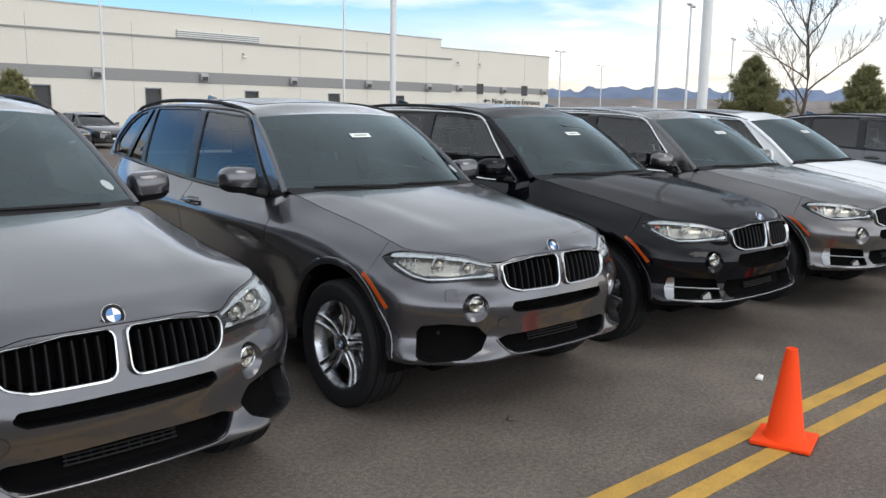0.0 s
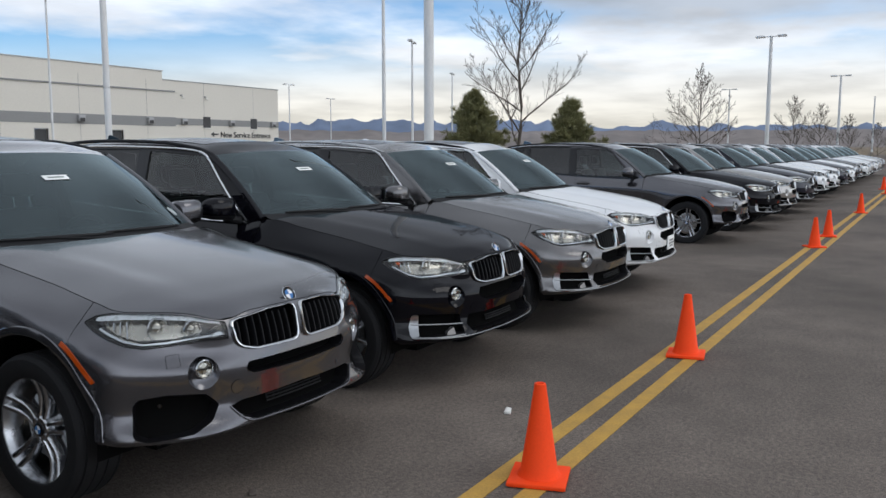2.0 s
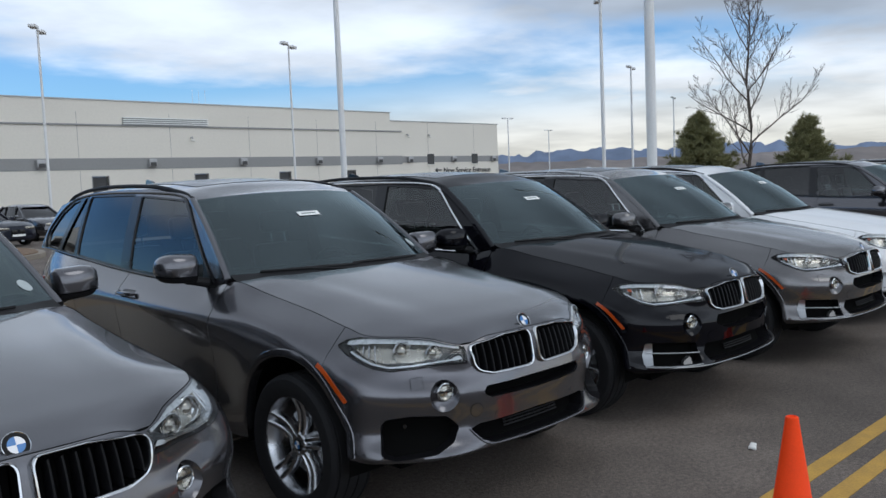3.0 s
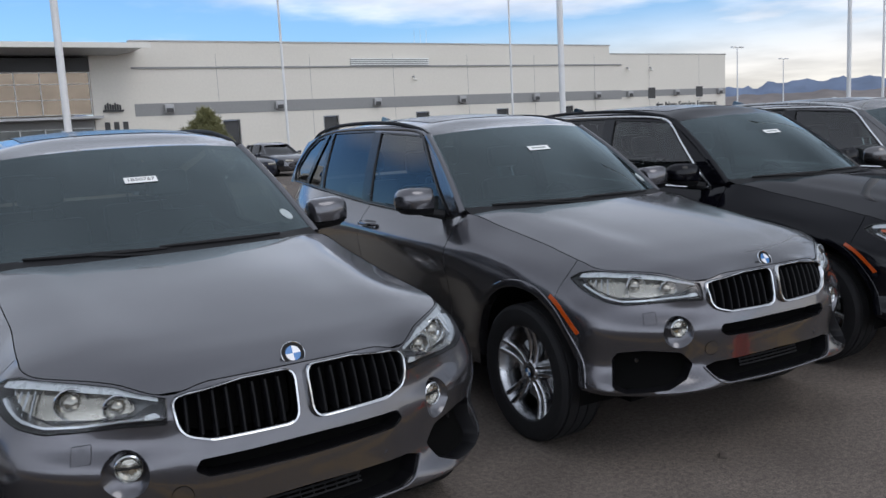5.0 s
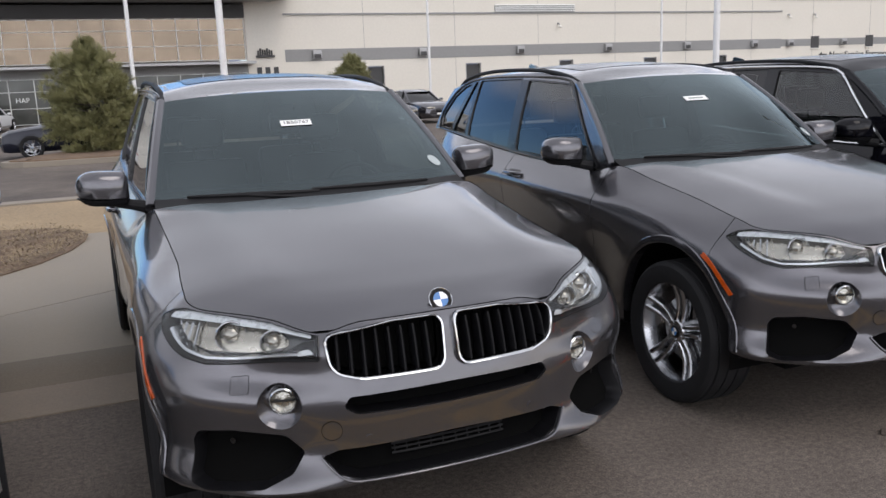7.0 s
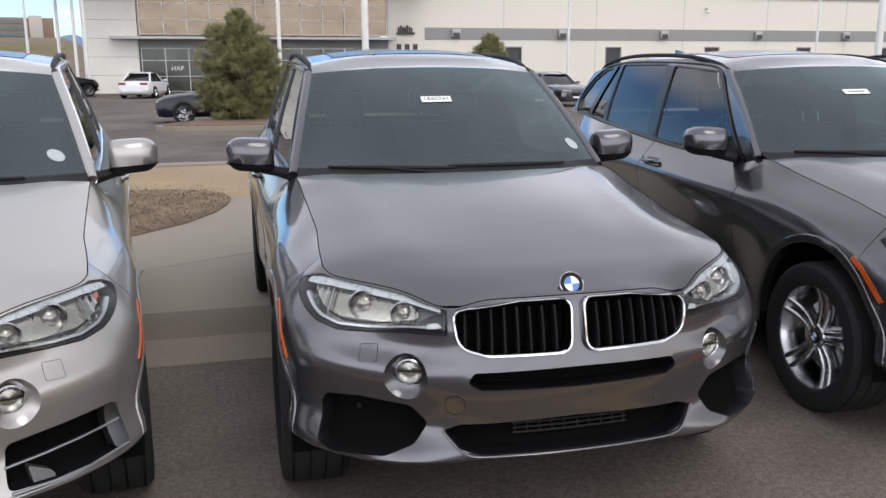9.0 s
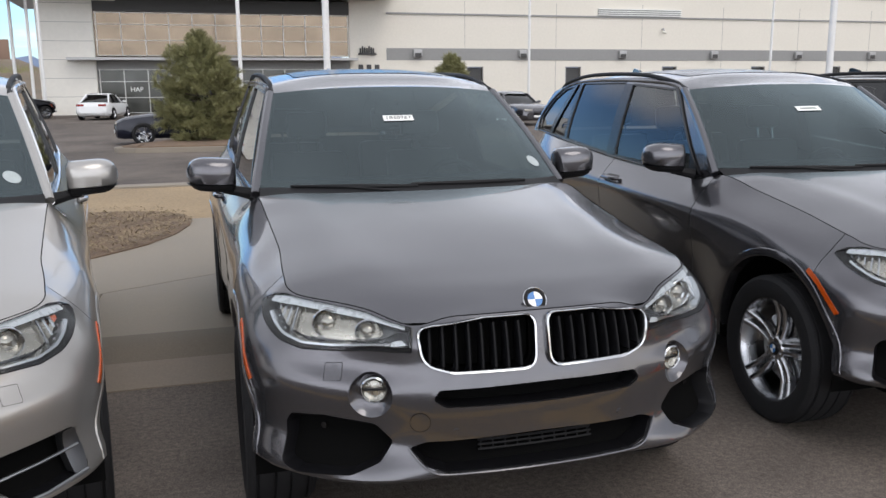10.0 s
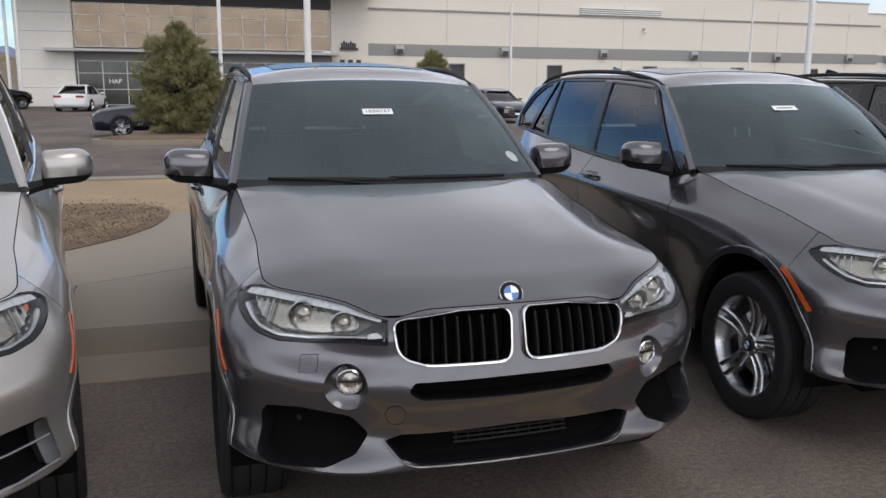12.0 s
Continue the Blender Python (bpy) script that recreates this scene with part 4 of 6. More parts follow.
    quarter = [(sy(y_d2) + .004, 6 * W)] + [tuple(p) for p in arch(2.93, 118, 2, n=26)] + [(s, 0) for s in np.linspace(sy(2.935 + ARCH_R), S_END, 20)] + [(S_END, w) for w in np.linspace(0, 6 * W, 14)[1:]] + [(s, 6 * W) for s in np.linspace(S_END, sy(y_d2) + .004, 30)[1:-1]]
    qp = ar[-1]
    quarter = [(sy(y_d2) + .004, 6 * W), (qp[0] + .005, qp[1])] + quarter[1:]
    add("rear_body", both(panel(densify(np.array(quarter), 0.05), (), 0.0, (0.06, 0.04))), paint, label="rear quarters and tailgate")
    for side in (1, -1):
        flip = (lambda p: p) if side > 0 else mirrored
        tl = flat(rounded([(sy(3.55), .97, .02), (sy(3.9) + .25, .95, .02), (sy(3.9) + .25, 1.03, .02), (sy(3.5), 1.06, .03)]))
        add("tail_lamp", flip(join(panel(tl, (), 0.006), rims([(tl, 0.006), (tl, -0.01)]))), RED_LENS)
        # arch lips and the amber marker
        for y0 in (0, 2.93):
            band = []
            for a in np.linspace(-2, 182, 40):
                for r, o in ((ARCH_R - 0.012, -0.05), (ARCH_R - 0.010, -0.001), (ARCH_R + 0.002, 0.0035), (ARCH_R + 0.026, 0.0035), (ARCH_R + 0.031, -0.001)):
                    y = y0 + r * math.cos(radians(a))
                    z = max(ARCH_Z + r * math.sin(radians(a)), 0.345)
                    band.append(on_skin(sy(y), z, o))
            add("arch_lip", flip((band, grid_faces(40, 5))), paint)
        mk = []
        for t, o in [(t, .010) for t in np.linspace(0, 1, 12)] + [(t, -.010) for t in np.linspace(1, 0, 12)]:
            r, an = ARCH_R + .050 + .022 * t + o, radians(120 + 28 * t)
            mk.append((sy(r * math.cos(an)), ARCH_Z + r * math.sin(an)))
        mk = flat(np.array(mk))
        add("side_marker", flip(join(panel(mk, (), 0.004, (0.03, 0.03)), rims([(mk, 0.004), (mk, -0.003)]))), AMBER, label="amber side marker")

    # ---- cabin
    edge = [(y, float(belt(y)[0])) for y in np.linspace(0.795, 3.97, 30)] + [(3.93, 1.42), (3.86, 1.56)] + [(y, float(roof_z(y)[0])) for y in np.linspace(3.82, 0.80, 44)]
    for side in (1, -1):
        flip = (lambda p: p) if side > 0 else mirrored
        frame_ = add("window_surround", flip(cabin_patch(densify(np.array(edge), 0.05), [WIN_FRONT, WIN_REAR, WIN_FIXED, WIN_QUARTER])), paint, label="pillars and window frames")
        for nm, o, g in (("front_window", WIN_FRONT, SIDE_GLASS), ("rear_window", WIN_REAR, PRIVACY), ("fixed_window", WIN_FIXED, PRIVACY), ("quarter_window", WIN_QUARTER, PRIVACY)):
            gl = add(nm, flip(cabin_patch(o, (), -0.008, (0.15, 0.12))), g, frame_)
            n = len(o)
            v = list(cabin(o, 0.003)) + list(cabin(shrink(o, 0.012), 0.003)) + list(cabin(shrink(o, 0.014), -0.012))
            add("seal", flip((v, [(k * n + i, k * n + (i + 1) % n, (k + 1) * n + (i + 1) % n, (k + 1) * n + i) for k in range(2) for i in range(n)])), GLOSS_BLACK, frame_)
        for y0, y1, yt0, yt1, zb in ((2.075, 2.215, 2.12, 2.24, 1.152), (3.02, 3.085, 3.07, 3.13, 1.218), (3.41, 3.50, 3.19, 3.28, 1.246)):
            pl = np.array([(y0, zb), (y1, zb), (yt1, 1.662), (yt0, 1.662)])
            add("pillar_cover", flip(cabin_patch(densify(pl, 0.08), (), 0.004)), GLOSS_BLACK, frame_)
        lo = [cabin(np.array([(y, float(belt(y)[0]) + 0.012)]), 0.006)[0] for y in np.linspace(0.95, 3.82, 26)]
        hi = [cabin(np.array([(y, z)]), 0.006)[0] for y, z in ((.945, 1.125), (1.10, 1.265), (1.30, 1.455), (1.475, 1.615), (1.65, 1.662), (2.0, 1.681), (2.5, 1.692), (2.9, 1.691), (3.2, 1.678), (3.48, 1.646), (3.70, 1.563), (3.84, 1.44), (3.87, 1.36), (3.83, 1.266))]
        add("window_trim", flip(tube(lo, 0.0075 if sport else 0.010, 6)), trim, frame_, "black window trim" if sport else "chrome window trim")
        add("window_trim", flip(tube(catmull(hi, 3), 0.0075 if sport else 0.010, 6)), trim, frame_)
        tri = np.array([(.90, 1.118), (1.08, 1.118), (1.11, 1.265)])
        add("mirror_base", flip(cabin_patch(densify(tri, 0.05), (), 0.004)), GLOSS_BLACK, frame_)
        mi = add("door_mirror", flip(mirror_shell(False)), paint, label="door mirror with a black base", sharp=50)
        add("mirror_foot", flip(join(mirror_shell(True), tube([(.80, 1.01, 1.128), (.86, 1.03, 1.140), (.93, 1.045, 1.156)], [.032, .026, .026], 10))), BLACK_PLASTIC, mi)
        add("mirror_glass", flip(([(0.895, 1.115, 1.175), (1.07, 1.125, 1.18), (1.075, 1.125, 1.285), (0.895, 1.115, 1.28)], [(0, 1, 2, 3)])), CHROME, mi)
        rail = [(float(side_x(np.array([y]), np.array([float(roof_z(y)[0])]))[0]) - 0.015, y, float(roof_z(max(y, 1.5))[0]) + h) for y, h in ((1.43, -.026), (1.50, -.010), (1.62, .004), (2.0, .020), (2.6, .028), (3.1, .030), (3.5, .026), (3.66, .0))]
        add("roof_rail", flip(tube(catmull(rail, 4), 0.0145, 8)), BLACK_PLASTIC, label="roof rail")
    nu, nv = 25, 14
    ws = [ws_point(-1 + 2 * i / (nu - 1), j / (nv - 1)) for i in range(nu) for j in range(nv)]
    scr = add("windscreen", (ws, grid_faces(nu, nv)), WINDSCREEN, label="green-tinted windscreen, darkened for the dim cabin behind", sharp=80)

    def ws_strip(a0, a1, t0, t1, n, k, out):
        pts = []
        for i in range(n):
            for j in range(k):
                p = ws_point(a0 + (a1 - a0) * i / (n - 1), t0 + (t1 - t0) * j / (k - 1))
                pts.append(p + np.array((0, -0.6, 0.8)) * out)
        return pts, grid_faces(n, k)
    add("screen_border", join(ws_strip(-1, 1, 0, 0.07, 25, 2, -0.004), ws_strip(-1, 1, 0.955, 1, 25, 2, -0.004), ws_strip(-1, -0.965, 0.0, 1, 2, 12, -0.004), ws_strip(0.965, 1, 0.0, 1, 2, 12, -0.004)), GLOSS_BLACK, scr)
    add("sensor_cover", ws_strip(-0.09, 0.09, 0.83, 0.96, 4, 3, -0.006), GLOSS_BLACK, scr)
    # scuttle and wipers
    cow = []
    for i in range(21):
        a = -1 + 2 * i / 20
        p = ws_point(a, 0.03)
        cow += [tuple(p + np.array((0, 0.0, -0.004))), (p[0] * 1.005, p[1] - 0.06, p[2] - 0.03), (p[0] * 1.01, p[1] - 0.14, p[2] - 0.05)]
    add("scuttle", (cow, grid_faces(21, 3)), BLACK_PLASTIC)
    for a0, a1, tt in ((0.68, -0.12, 0.09), (-0.08, -0.82, 0.085)):
        pts = [ws_point(a0 + (a1 - a0) * q, 0.004 + tt * 0.18 * q) + np.array((0, -0.004, 0.004)) for q in np.linspace(0, 1, 9)]
        wp = add("wiper", tube(pts, [0.007, .009, .011, .012, .012, .011, .009, .008, .006], 6), BLACK_PLASTIC, label="wiper blade")
        b = ws_point(a0, 0.0) + np.array((0, -0.07, -0.02))
        add("wiper_arm", tube([b, b + np.array((-.10, .015, .012)), pts[5]], [.012, .008, .005], 6), BLACK_PLASTIC, wp)
    # roof with its dark glass panel
    nu, nv = 21, 26
    rf = [roof_point(-1 + 2 * i / (nu - 1), j / (nv - 1)) for i in range(nu) for j in range(nv)]
    add("roof", (rf, [tuple(f) for f in grid_faces(nu, nv)]), paint, sharp=60)
    sr = []
    for i in range(13):
        for j in range(13):
            p = roof_point(-0.74 + 1.48 * i / 12, 0.135 + 0.46 * j / 12)
            sr.append((p[0], p[1], p[2] + 0.003))
    add("sunroof", (sr, grid_faces(13, 13)), GLOSS_BLACK, label="dark glass sunroof", sharp=60)
    fin = [(0, 3.30, 1.735), (0, 3.35, 1.775), (0, 3.45, 1.80), (0, 3.48, 1.795), (0, 3.49, 1.71)]
    v = [(q * w_, p[1], p[2]) for q in (-1, 1) for p, w_ in zip(fin, (.004, .012, .006, .006, .022))]
    add("roof_aerial", (v, [(4, 3, 2, 1, 0), (5, 6, 7, 8, 9)] + [(i, i + 1, i + 6, i + 5) for i in range(4)]), paint, label="shark-fin aerial")
    # tail glass
    tg = []
    for i in range(9):
        a = -1 + 2 * i / 8
        tg += [(a * .57, 3.80, 1.655 - .045 * a * a), (a * .66, 3.90, 1.48), (a * .72, 3.97, 1.27)]
    add("rear_screen", (tg, grid_faces(9, 3)), PRIVACY)

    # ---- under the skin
    add("underbody", join(box_piece(-.80, .80, .46, 2.46, .24, .40), box_piece(-.60, .60, -.45, 3.85, .25, .42), box_piece(-.40, .40, -.72, -.45, .345, .45), box_piece(-.55, .55, -.55, .40, .42, .86)), VOID_SHADE)
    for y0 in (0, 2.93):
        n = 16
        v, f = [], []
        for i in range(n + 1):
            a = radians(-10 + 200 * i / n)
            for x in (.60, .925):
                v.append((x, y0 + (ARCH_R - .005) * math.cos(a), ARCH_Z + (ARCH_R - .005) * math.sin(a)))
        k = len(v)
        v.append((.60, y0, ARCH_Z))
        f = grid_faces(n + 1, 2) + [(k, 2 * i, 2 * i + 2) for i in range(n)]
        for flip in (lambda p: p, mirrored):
            add("arch_liner", flip((v, f)), VOID_SHADE)
        for side in (1, -1):
            wheel(root, side * 0.822, y0, side, sport, 0.362 if y0 < 1 else 0.392)
    # ---- inside
    add("cabin_floor", join(box_piece(-.72, .72, .9, 3.6, .42, .46), box_piece(-.72, .72, .55, .62, .45, 1.02)), CABIN)
    dash = []
    for i in range(13):
        a = -1 + 2 * i / 12
        p = ws_point(a * .97, 0.05)
        dash += [tuple(p + np.array((0, .03, -.02))), (p[0] * .95, p[1] + .25, p[2] + .0), (p[0] * .93, 1.16, 1.10), (p[0] * .92, 1.19, .98), (p[0] * .92, 1.12, .70)]
    db = add("dashboard", (dash, grid_faces(13, 5)), CABIN)
    add("gauge_hood", ([(0.36 + .17 * math.cos(t), y, 1.08 + .07 * math.sin(t)) for y in (1.0, 1.16) for t in np.linspace(0, math.pi, 9)], [(i, i + 1, i + 10, i + 9) for i in range(8)]), CABIN, db)
    ring_pts = [(0.37 + 0.185 * math.cos(t), 1.30 + 0.05 * math.sin(t), 1.05 + 0.175 * math.sin(t)) for t in np.linspace(0, 2 * math.pi, 25)]
    st = add("steering_wheel", tube(ring_pts, 0.016, 8, False), LEATHER)
    add("wheel_boss", join(tube([(.37, 1.28, 1.05), (.37, 1.20, 1.03)], .07, 12), tube([(.20, 1.30, 1.05), (.54, 1.30, 1.05)], .014, 6)), CABIN, st)
    for x in (-.37, .37):
        for y0, hr in ((1.62, True), (2.55, False)):
            seat = part("seat", boxed(x - .25, x + .25, y0 - .30, y0 + .22, .55, .74, .05), LEATHER, root)
            part("seat_back", boxed(-.24, .24, -.06, .06, 0, .62, .05, pose(x, y0 + .24, .66, -16)), LEATHER, seat)
            part("headrest", boxed(-.13, .13, -.045, .045, 0, .17, .04, pose(x, y0 + .45, 1.335, -12)), LEATHER, seat)
            for q in (-.06, .06):
                part("headrest_post", mesh_from("post", *tube([(x + q, y0 + .40, 1.22), (x + q, y0 + .44, 1.36)], .007, 6)), CHROME, seat)
    add("inner_mirror", join(box_piece(-.115, .115, 1.165, 1.19, 1.515, 1.575), tube([(0, 1.18, 1.55), (0, 1.16, 1.575)], .012, 6)), GLOSS_BLACK)
    hd = [(x, y, float(roof_point(x / .62 * .97, max(0.02, (y - 1.4) / 2.2))[2]) - .035) for x in np.linspace(-.58, .58, 7) for y in np.linspace(1.66, 3.5, 8)]
    add("headlining", (hd, grid_faces(7, 8)), HEADLINING)
    cc = ws_point(0.86, 0.16) + np.array((0, -.5, .7)) * 0.003
    t1 = Vector(ws_point(0.86, 0.2) - ws_point(0.86, 0.12)).normalized()
    t0 = Vector(ws_point(0.9, 0.16) - ws_point(0.82, 0.16)).normalized()
    n_ = t0.cross(t1).normalized()
    mm = Matrix((t0, n_.cross(t0), n_)).transposed().to_4x4()
    part("round_sticker", mesh_from("round_sticker", *lathe([(0, 0.0), (.04, 0.0), (.04, -0.001)], 24)), STICKER, scr, "small round white sticker", Matrix.Translation(Vector(cc)) @ mm)
    return root


def box_piece(x0, x1, y0, y1, z0, z1):
    v = [(x, y, z) for x in (x0, x1) for y in (y0, y1) for z in (z0, z1)]
    return v, [(0, 1, 3, 2), (4, 6, 7, 5), (0, 4, 5, 1), (2, 3, 7, 6), (0, 2, 6, 4), (1, 5, 7, 3)]


def sorted_run(h):
    """The part of an outline off the middle line, from its upper to its lower end there."""
    k = len(h)
    on = [p[0] < 1e-6 for p in h]
    start = next(i for i in range(k) if on[i] and not on[(i + 1) % k])
    run = [h[start]]
    i = (start + 1) % k
    while not on[i]:
        run.append(h[i])
        i = (i + 1) % k
    run.append(h[i])
    run = np.array(run)
    return run if run[0][1] > run[-1][1] else run[::-1]


def stock_label(car, a, t, words):
    """A white card stuck on the windscreen."""
    c = ws_point(a, t) + np.array((0, .55, -.8)) * -0.0035
    t1 = Vector(ws_point(a, t + .04) - ws_point(a, t - .04)).normalized()
    t0 = Vector(ws_point(a + .04, t) - ws_point(a - .04, t)).normalized()
    n_ = t0.cross(t1).normalized()
    mm = Matrix.Translation(Vector(c)) @ Matrix((t0, n_.cross(t0), n_)).transposed().to_4x4()
    card = part("stock_card", boxed(-.078, .078, -.026, .026, -.0008, .0008), PAPER, car, "white stock card with black print" if words else "white stock card", mm)
    if words:
        cu = bpy.data.curves.new("print", "FONT")
        cu.body, cu.size, cu.align_x, cu.align_y, cu.extrude = words, 0.038, "CENTER", "CENTER", 0.0004
        tmp = new("tmp_print", cu)
        me = bpy.data.meshes.new_from_object(tmp.evaluated_get(bpy.context.evaluated_depsgraph_get()))
        bpy.data.objects.remove(tmp)
        part("print", me, INK, card, m=pose(0, 0.0, .0018))
    else:
        part("print_bar", boxed(-.052, .052, -.008, .008, .0009, .0013), PRINT_GREY, card)
    return card


def repaint(root, paint, rails=None):
    """Gives one car its own paint, on shared meshes."""
    for o in root.children_recursive:
        for sl in o.material_slots:
            if sl.material in PAINTS:
                sl.link = "OBJECT"
                sl.material = paint
        if rails and o.name.startswith("roof_rail"):
            o.material_slots[0].link = "OBJECT"
            o.material_slots[0].material = rails

# ---------------------------------------------------------------- ground
def asphalt_material(name, colour, stain=0.35):
    ma, nt, b = nodes_of(name)
    N, L = nt.nodes.new, nt.links.new
    co = N("ShaderNodeTexCoord")
    big, mid, fine = N("ShaderNodeTexNoise"), N("ShaderNodeTexNoise"), N("ShaderNodeTexVoronoi")
    big.inputs["Scale"].default_value, big.inputs["Detail"].default_value = 0.35, 6
    mid.inputs["Scale"].default_value, mid.inputs["Detail"].default_value = 2.5, 8
    fine.inputs["Scale"].default_value = 90
    for n in (big, mid, fine):
        L(co.outputs["Object"], n.inputs["Vector"])
    sp = N("ShaderNodeTexNoise")
    sp.inputs["Scale"].default_value, sp.inputs["Detail"].default_value = 160, 2
    L(co.outputs["Object"], sp.inputs["Vector"])

    def rng(v, a, b_, lo, hi):
        n = N("ShaderNodeMapRange")
        for k, q in (("From Min", a), ("From Max", b_), ("To Min", lo), ("To Max", hi)):
            n.inputs[k].default_value = q
        L(v, n.inputs["Value"])
        return n.outputs["Result"]

    def mul(a, b_):
        n = N("ShaderNodeMath")
        n.operation = "MULTIPLY"
        L(a, n.inputs[0])
        L(b_, n.inputs[1])
        return n.outputs[0]
    f = mul(rng(big.outputs["Fac"], 0.35, 0.65, 1 - stain, 1.1), rng(mid.outputs["Fac"], 0.3, 0.7, 0.86, 1.14))
    sp2 = N("ShaderNodeTexNoise")
    sp2.inputs["Scale"].default_value, sp2.inputs["Detail"].default_value = 38, 3
    L(co.outputs["Object"], sp2.inputs["Vector"])
    f = mul(mul(f, rng(sp.outputs["Fac"], 0.3, 0.7, 0.5, 1.5)), rng(sp2.outputs["Fac"], 0.3, 0.7, 0.72, 1.28))
    hsv = N("ShaderNodeHueSaturation")
    hsv.inputs["Color"].default_value = (*colour, 1)
    L(f, hsv.inputs["Value"])
    L(hsv.outputs["Color"], b.inputs["Base Color"])
    b.inputs["Roughness"].default_value = 0.85
    b.inputs["Specular IOR Level"].default_value = 0.3
    bp = N("ShaderNodeBump")
    bp.inputs["Distance"].default_value, bp.inputs["Strength"].default_value = 0.004, 0.7
    L(fine.outputs["Distance"], bp.inputs["Height"])
    L(bp.outputs["Normal"], b.inputs["Normal"])
    return ma


ASPHALT = asphalt_material("asphalt", (0.138, 0.115, 0.098))
YELLOW = surface("road_paint_yellow", (0.46, 0.27, 0.05), 0.7, vary=0.3, scale=6, grain=120, bump=0.001)
CONCRETE = surface("concrete", (0.25, 0.218, 0.175), 0.85, vary=0.12, scale=1.2, grain=90, bump=0.001, random_tint=0.06)
GUTTER_PALE = surface("pale_gutter_concrete", (0.215, 0.175, 0.135), 0.85, vary=0.18, scale=2, grain=90, bump=0.001)
GUTTER = surface("gutter_concrete", (0.155, 0.13, 0.10), 0.85, vary=0.2, scale=2, grain=90, bump=0.001)
DRY_GRASS = surface("dry_grass", (0.30, 0.22, 0.13), 0.95, vary=0.35, scale=0.6, grain=25, bump=0.01)
PRAIRIE = surface("prairie", (0.16, 0.12, 0.075), 0.95, vary=0.4, scale=0.02, grain=0.4)
MULCH = surface("mulch", (0.17, 0.115, 0.075), 0.95, vary=0.5, scale=4, grain=45, bump=0.02)
SHRUB = surface("dormant_shrub", (0.27, 0.205, 0.125), 0.9, vary=0.35, scale=5, grain=60)
ORANGE = surface("cone_plastic", (0.95, 0.07, 0.01), 0.55, vary=0.06, scale=5, grain=90, spec=0.15)
WALL = surface("building_wall", (0.70, 0.665, 0.59), 0.85, vary=0.05, scale=0.15, grain=6)
WALL_BAND = surface("grey_wall_band", (0.27, 0.27, 0.265), 0.8, vary=0.06, scale=0.3, grain=6)
WALL_PALE = surface("pale_cladding", (0.74, 0.72, 0.66), 0.7, vary=0.05, scale=0.3, grain=5)
CANOPY = surface("canopy_metal", (0.42, 0.42, 0.42), 0.45, 0.3, vary=0.05)
FACADE_DARK = surface("dark_facade_glass", (0.085, 0.088, 0.08), 0.12, 0.5, vary=0.3, scale=0.5, grain=1.2)
FACADE_GLASS = surface("facade_glass", (0.215, 0.168, 0.12), 0.10, 0.75, vary=0.22, scale=0.35, grain=0.8, bump=0.02)
MULLION = surface("mullion", (0.52, 0.52, 0.50), 0.4, 0.5)
DARK_PANEL = surface("dark_panel", (0.05, 0.05, 0.05), 0.6)
POLE_PAINT = surface("white_pole_paint", (0.72, 0.72, 0.71), 0.5, vary=0.08, scale=1, grain=20)
BARK = surface("bark", (0.10, 0.082, 0.068), 0.9, vary=0.3, scale=6, grain=50)
NEEDLES = surface("pine_needles", (0.215, 0.21, 0.095), 0.7, vary=0.35, scale=2.2, grain=14)
# the blue haze of the distance is mixed into the mountain's own colour
HILL_HAZED = surface("haze_blue_mountain", (0.155, 0.205, 0.31), 1.0, vary=0.3, scale=0.002, grain=0.01)
HILL_NEAR = surface("near_foothill", (0.19, 0.165, 0.155), 1.0, vary=0.3, scale=0.004, grain=0.02)
LITTER = surface("pale_litter", (0.75, 0.74, 0.70), 0.7)
LAMP_HEAD = surface("lamp_head", (0.35, 0.35, 0.35), 0.4, 0.4)


def slab(name, outline, z0, z1, material, label="", category="", kind="structure"):
    n = len(outline)
    v = [(x, y, z) for z in (z0, z1) for x, y in outline]
    f = [tuple(range(n, 2 * n)), tuple(reversed(range(n)))] + [(i, (i + 1) % n, n + (i + 1) % n, n + i) for i in range(n)]
    ob = part(name, mesh_from(name, v, f, False), material)
    return tagged(ob, label, category or name, kind=kind)


def ring_ground():
    v, f = [(0, 0, -0.03)], []
    radii = [20, 60, 120, 250, 500, 1000, 2000, 3600]
    n = 48
    for r in radii:
        for i in range(n):
            a = 2 * math.pi * i / n
            v.append((r * math.cos(a), r * math.sin(a), -0.03))
    f += [(0, 1 + i, 1 + (i + 1) % n) for i in range(n)]
    for k in range(len(radii) - 1):
        a, b = 1 + k * n, 1 + (k + 1) * n
        f += [(a + i, b + i, b + (i + 1) % n, a + (i + 1) % n) for i in range(n)]
    return v, f


tagged(part("ground", mesh_from("ground", *ring_ground(), smooth=False), PRAIRIE), "brown winter prairie reaching to the horizon", "ground", kind="structure")
slab("road", [(-90, -45), (190, -45), (190, 1.45), (-90, 1.45)], -0.02, 0.0, ASPHALT, "worn grey-brown asphalt road", "road")
slab("parking_lot", [(-90, 11.9), (190, 11.9), (190, 120), (-90, 120)], -0.02, 0.0, ASPHALT, "grey asphalt car park beside the buildings", "car park")


def line_y(x, off):
    return off - 0.047 * x


for k, off in enumerate((-1.60, -1.83)):
    xs = np.linspace(-30, 150, 60)
    o = [(x, line_y(x, off) + 0.052) for x in xs] + [(x, line_y(x, off) - 0.052) for x in xs[::-1]]
    ob = slab("road_line", o, 0.001, 0.0045, YELLOW, "worn yellow painted double line on asphalt", "road line")
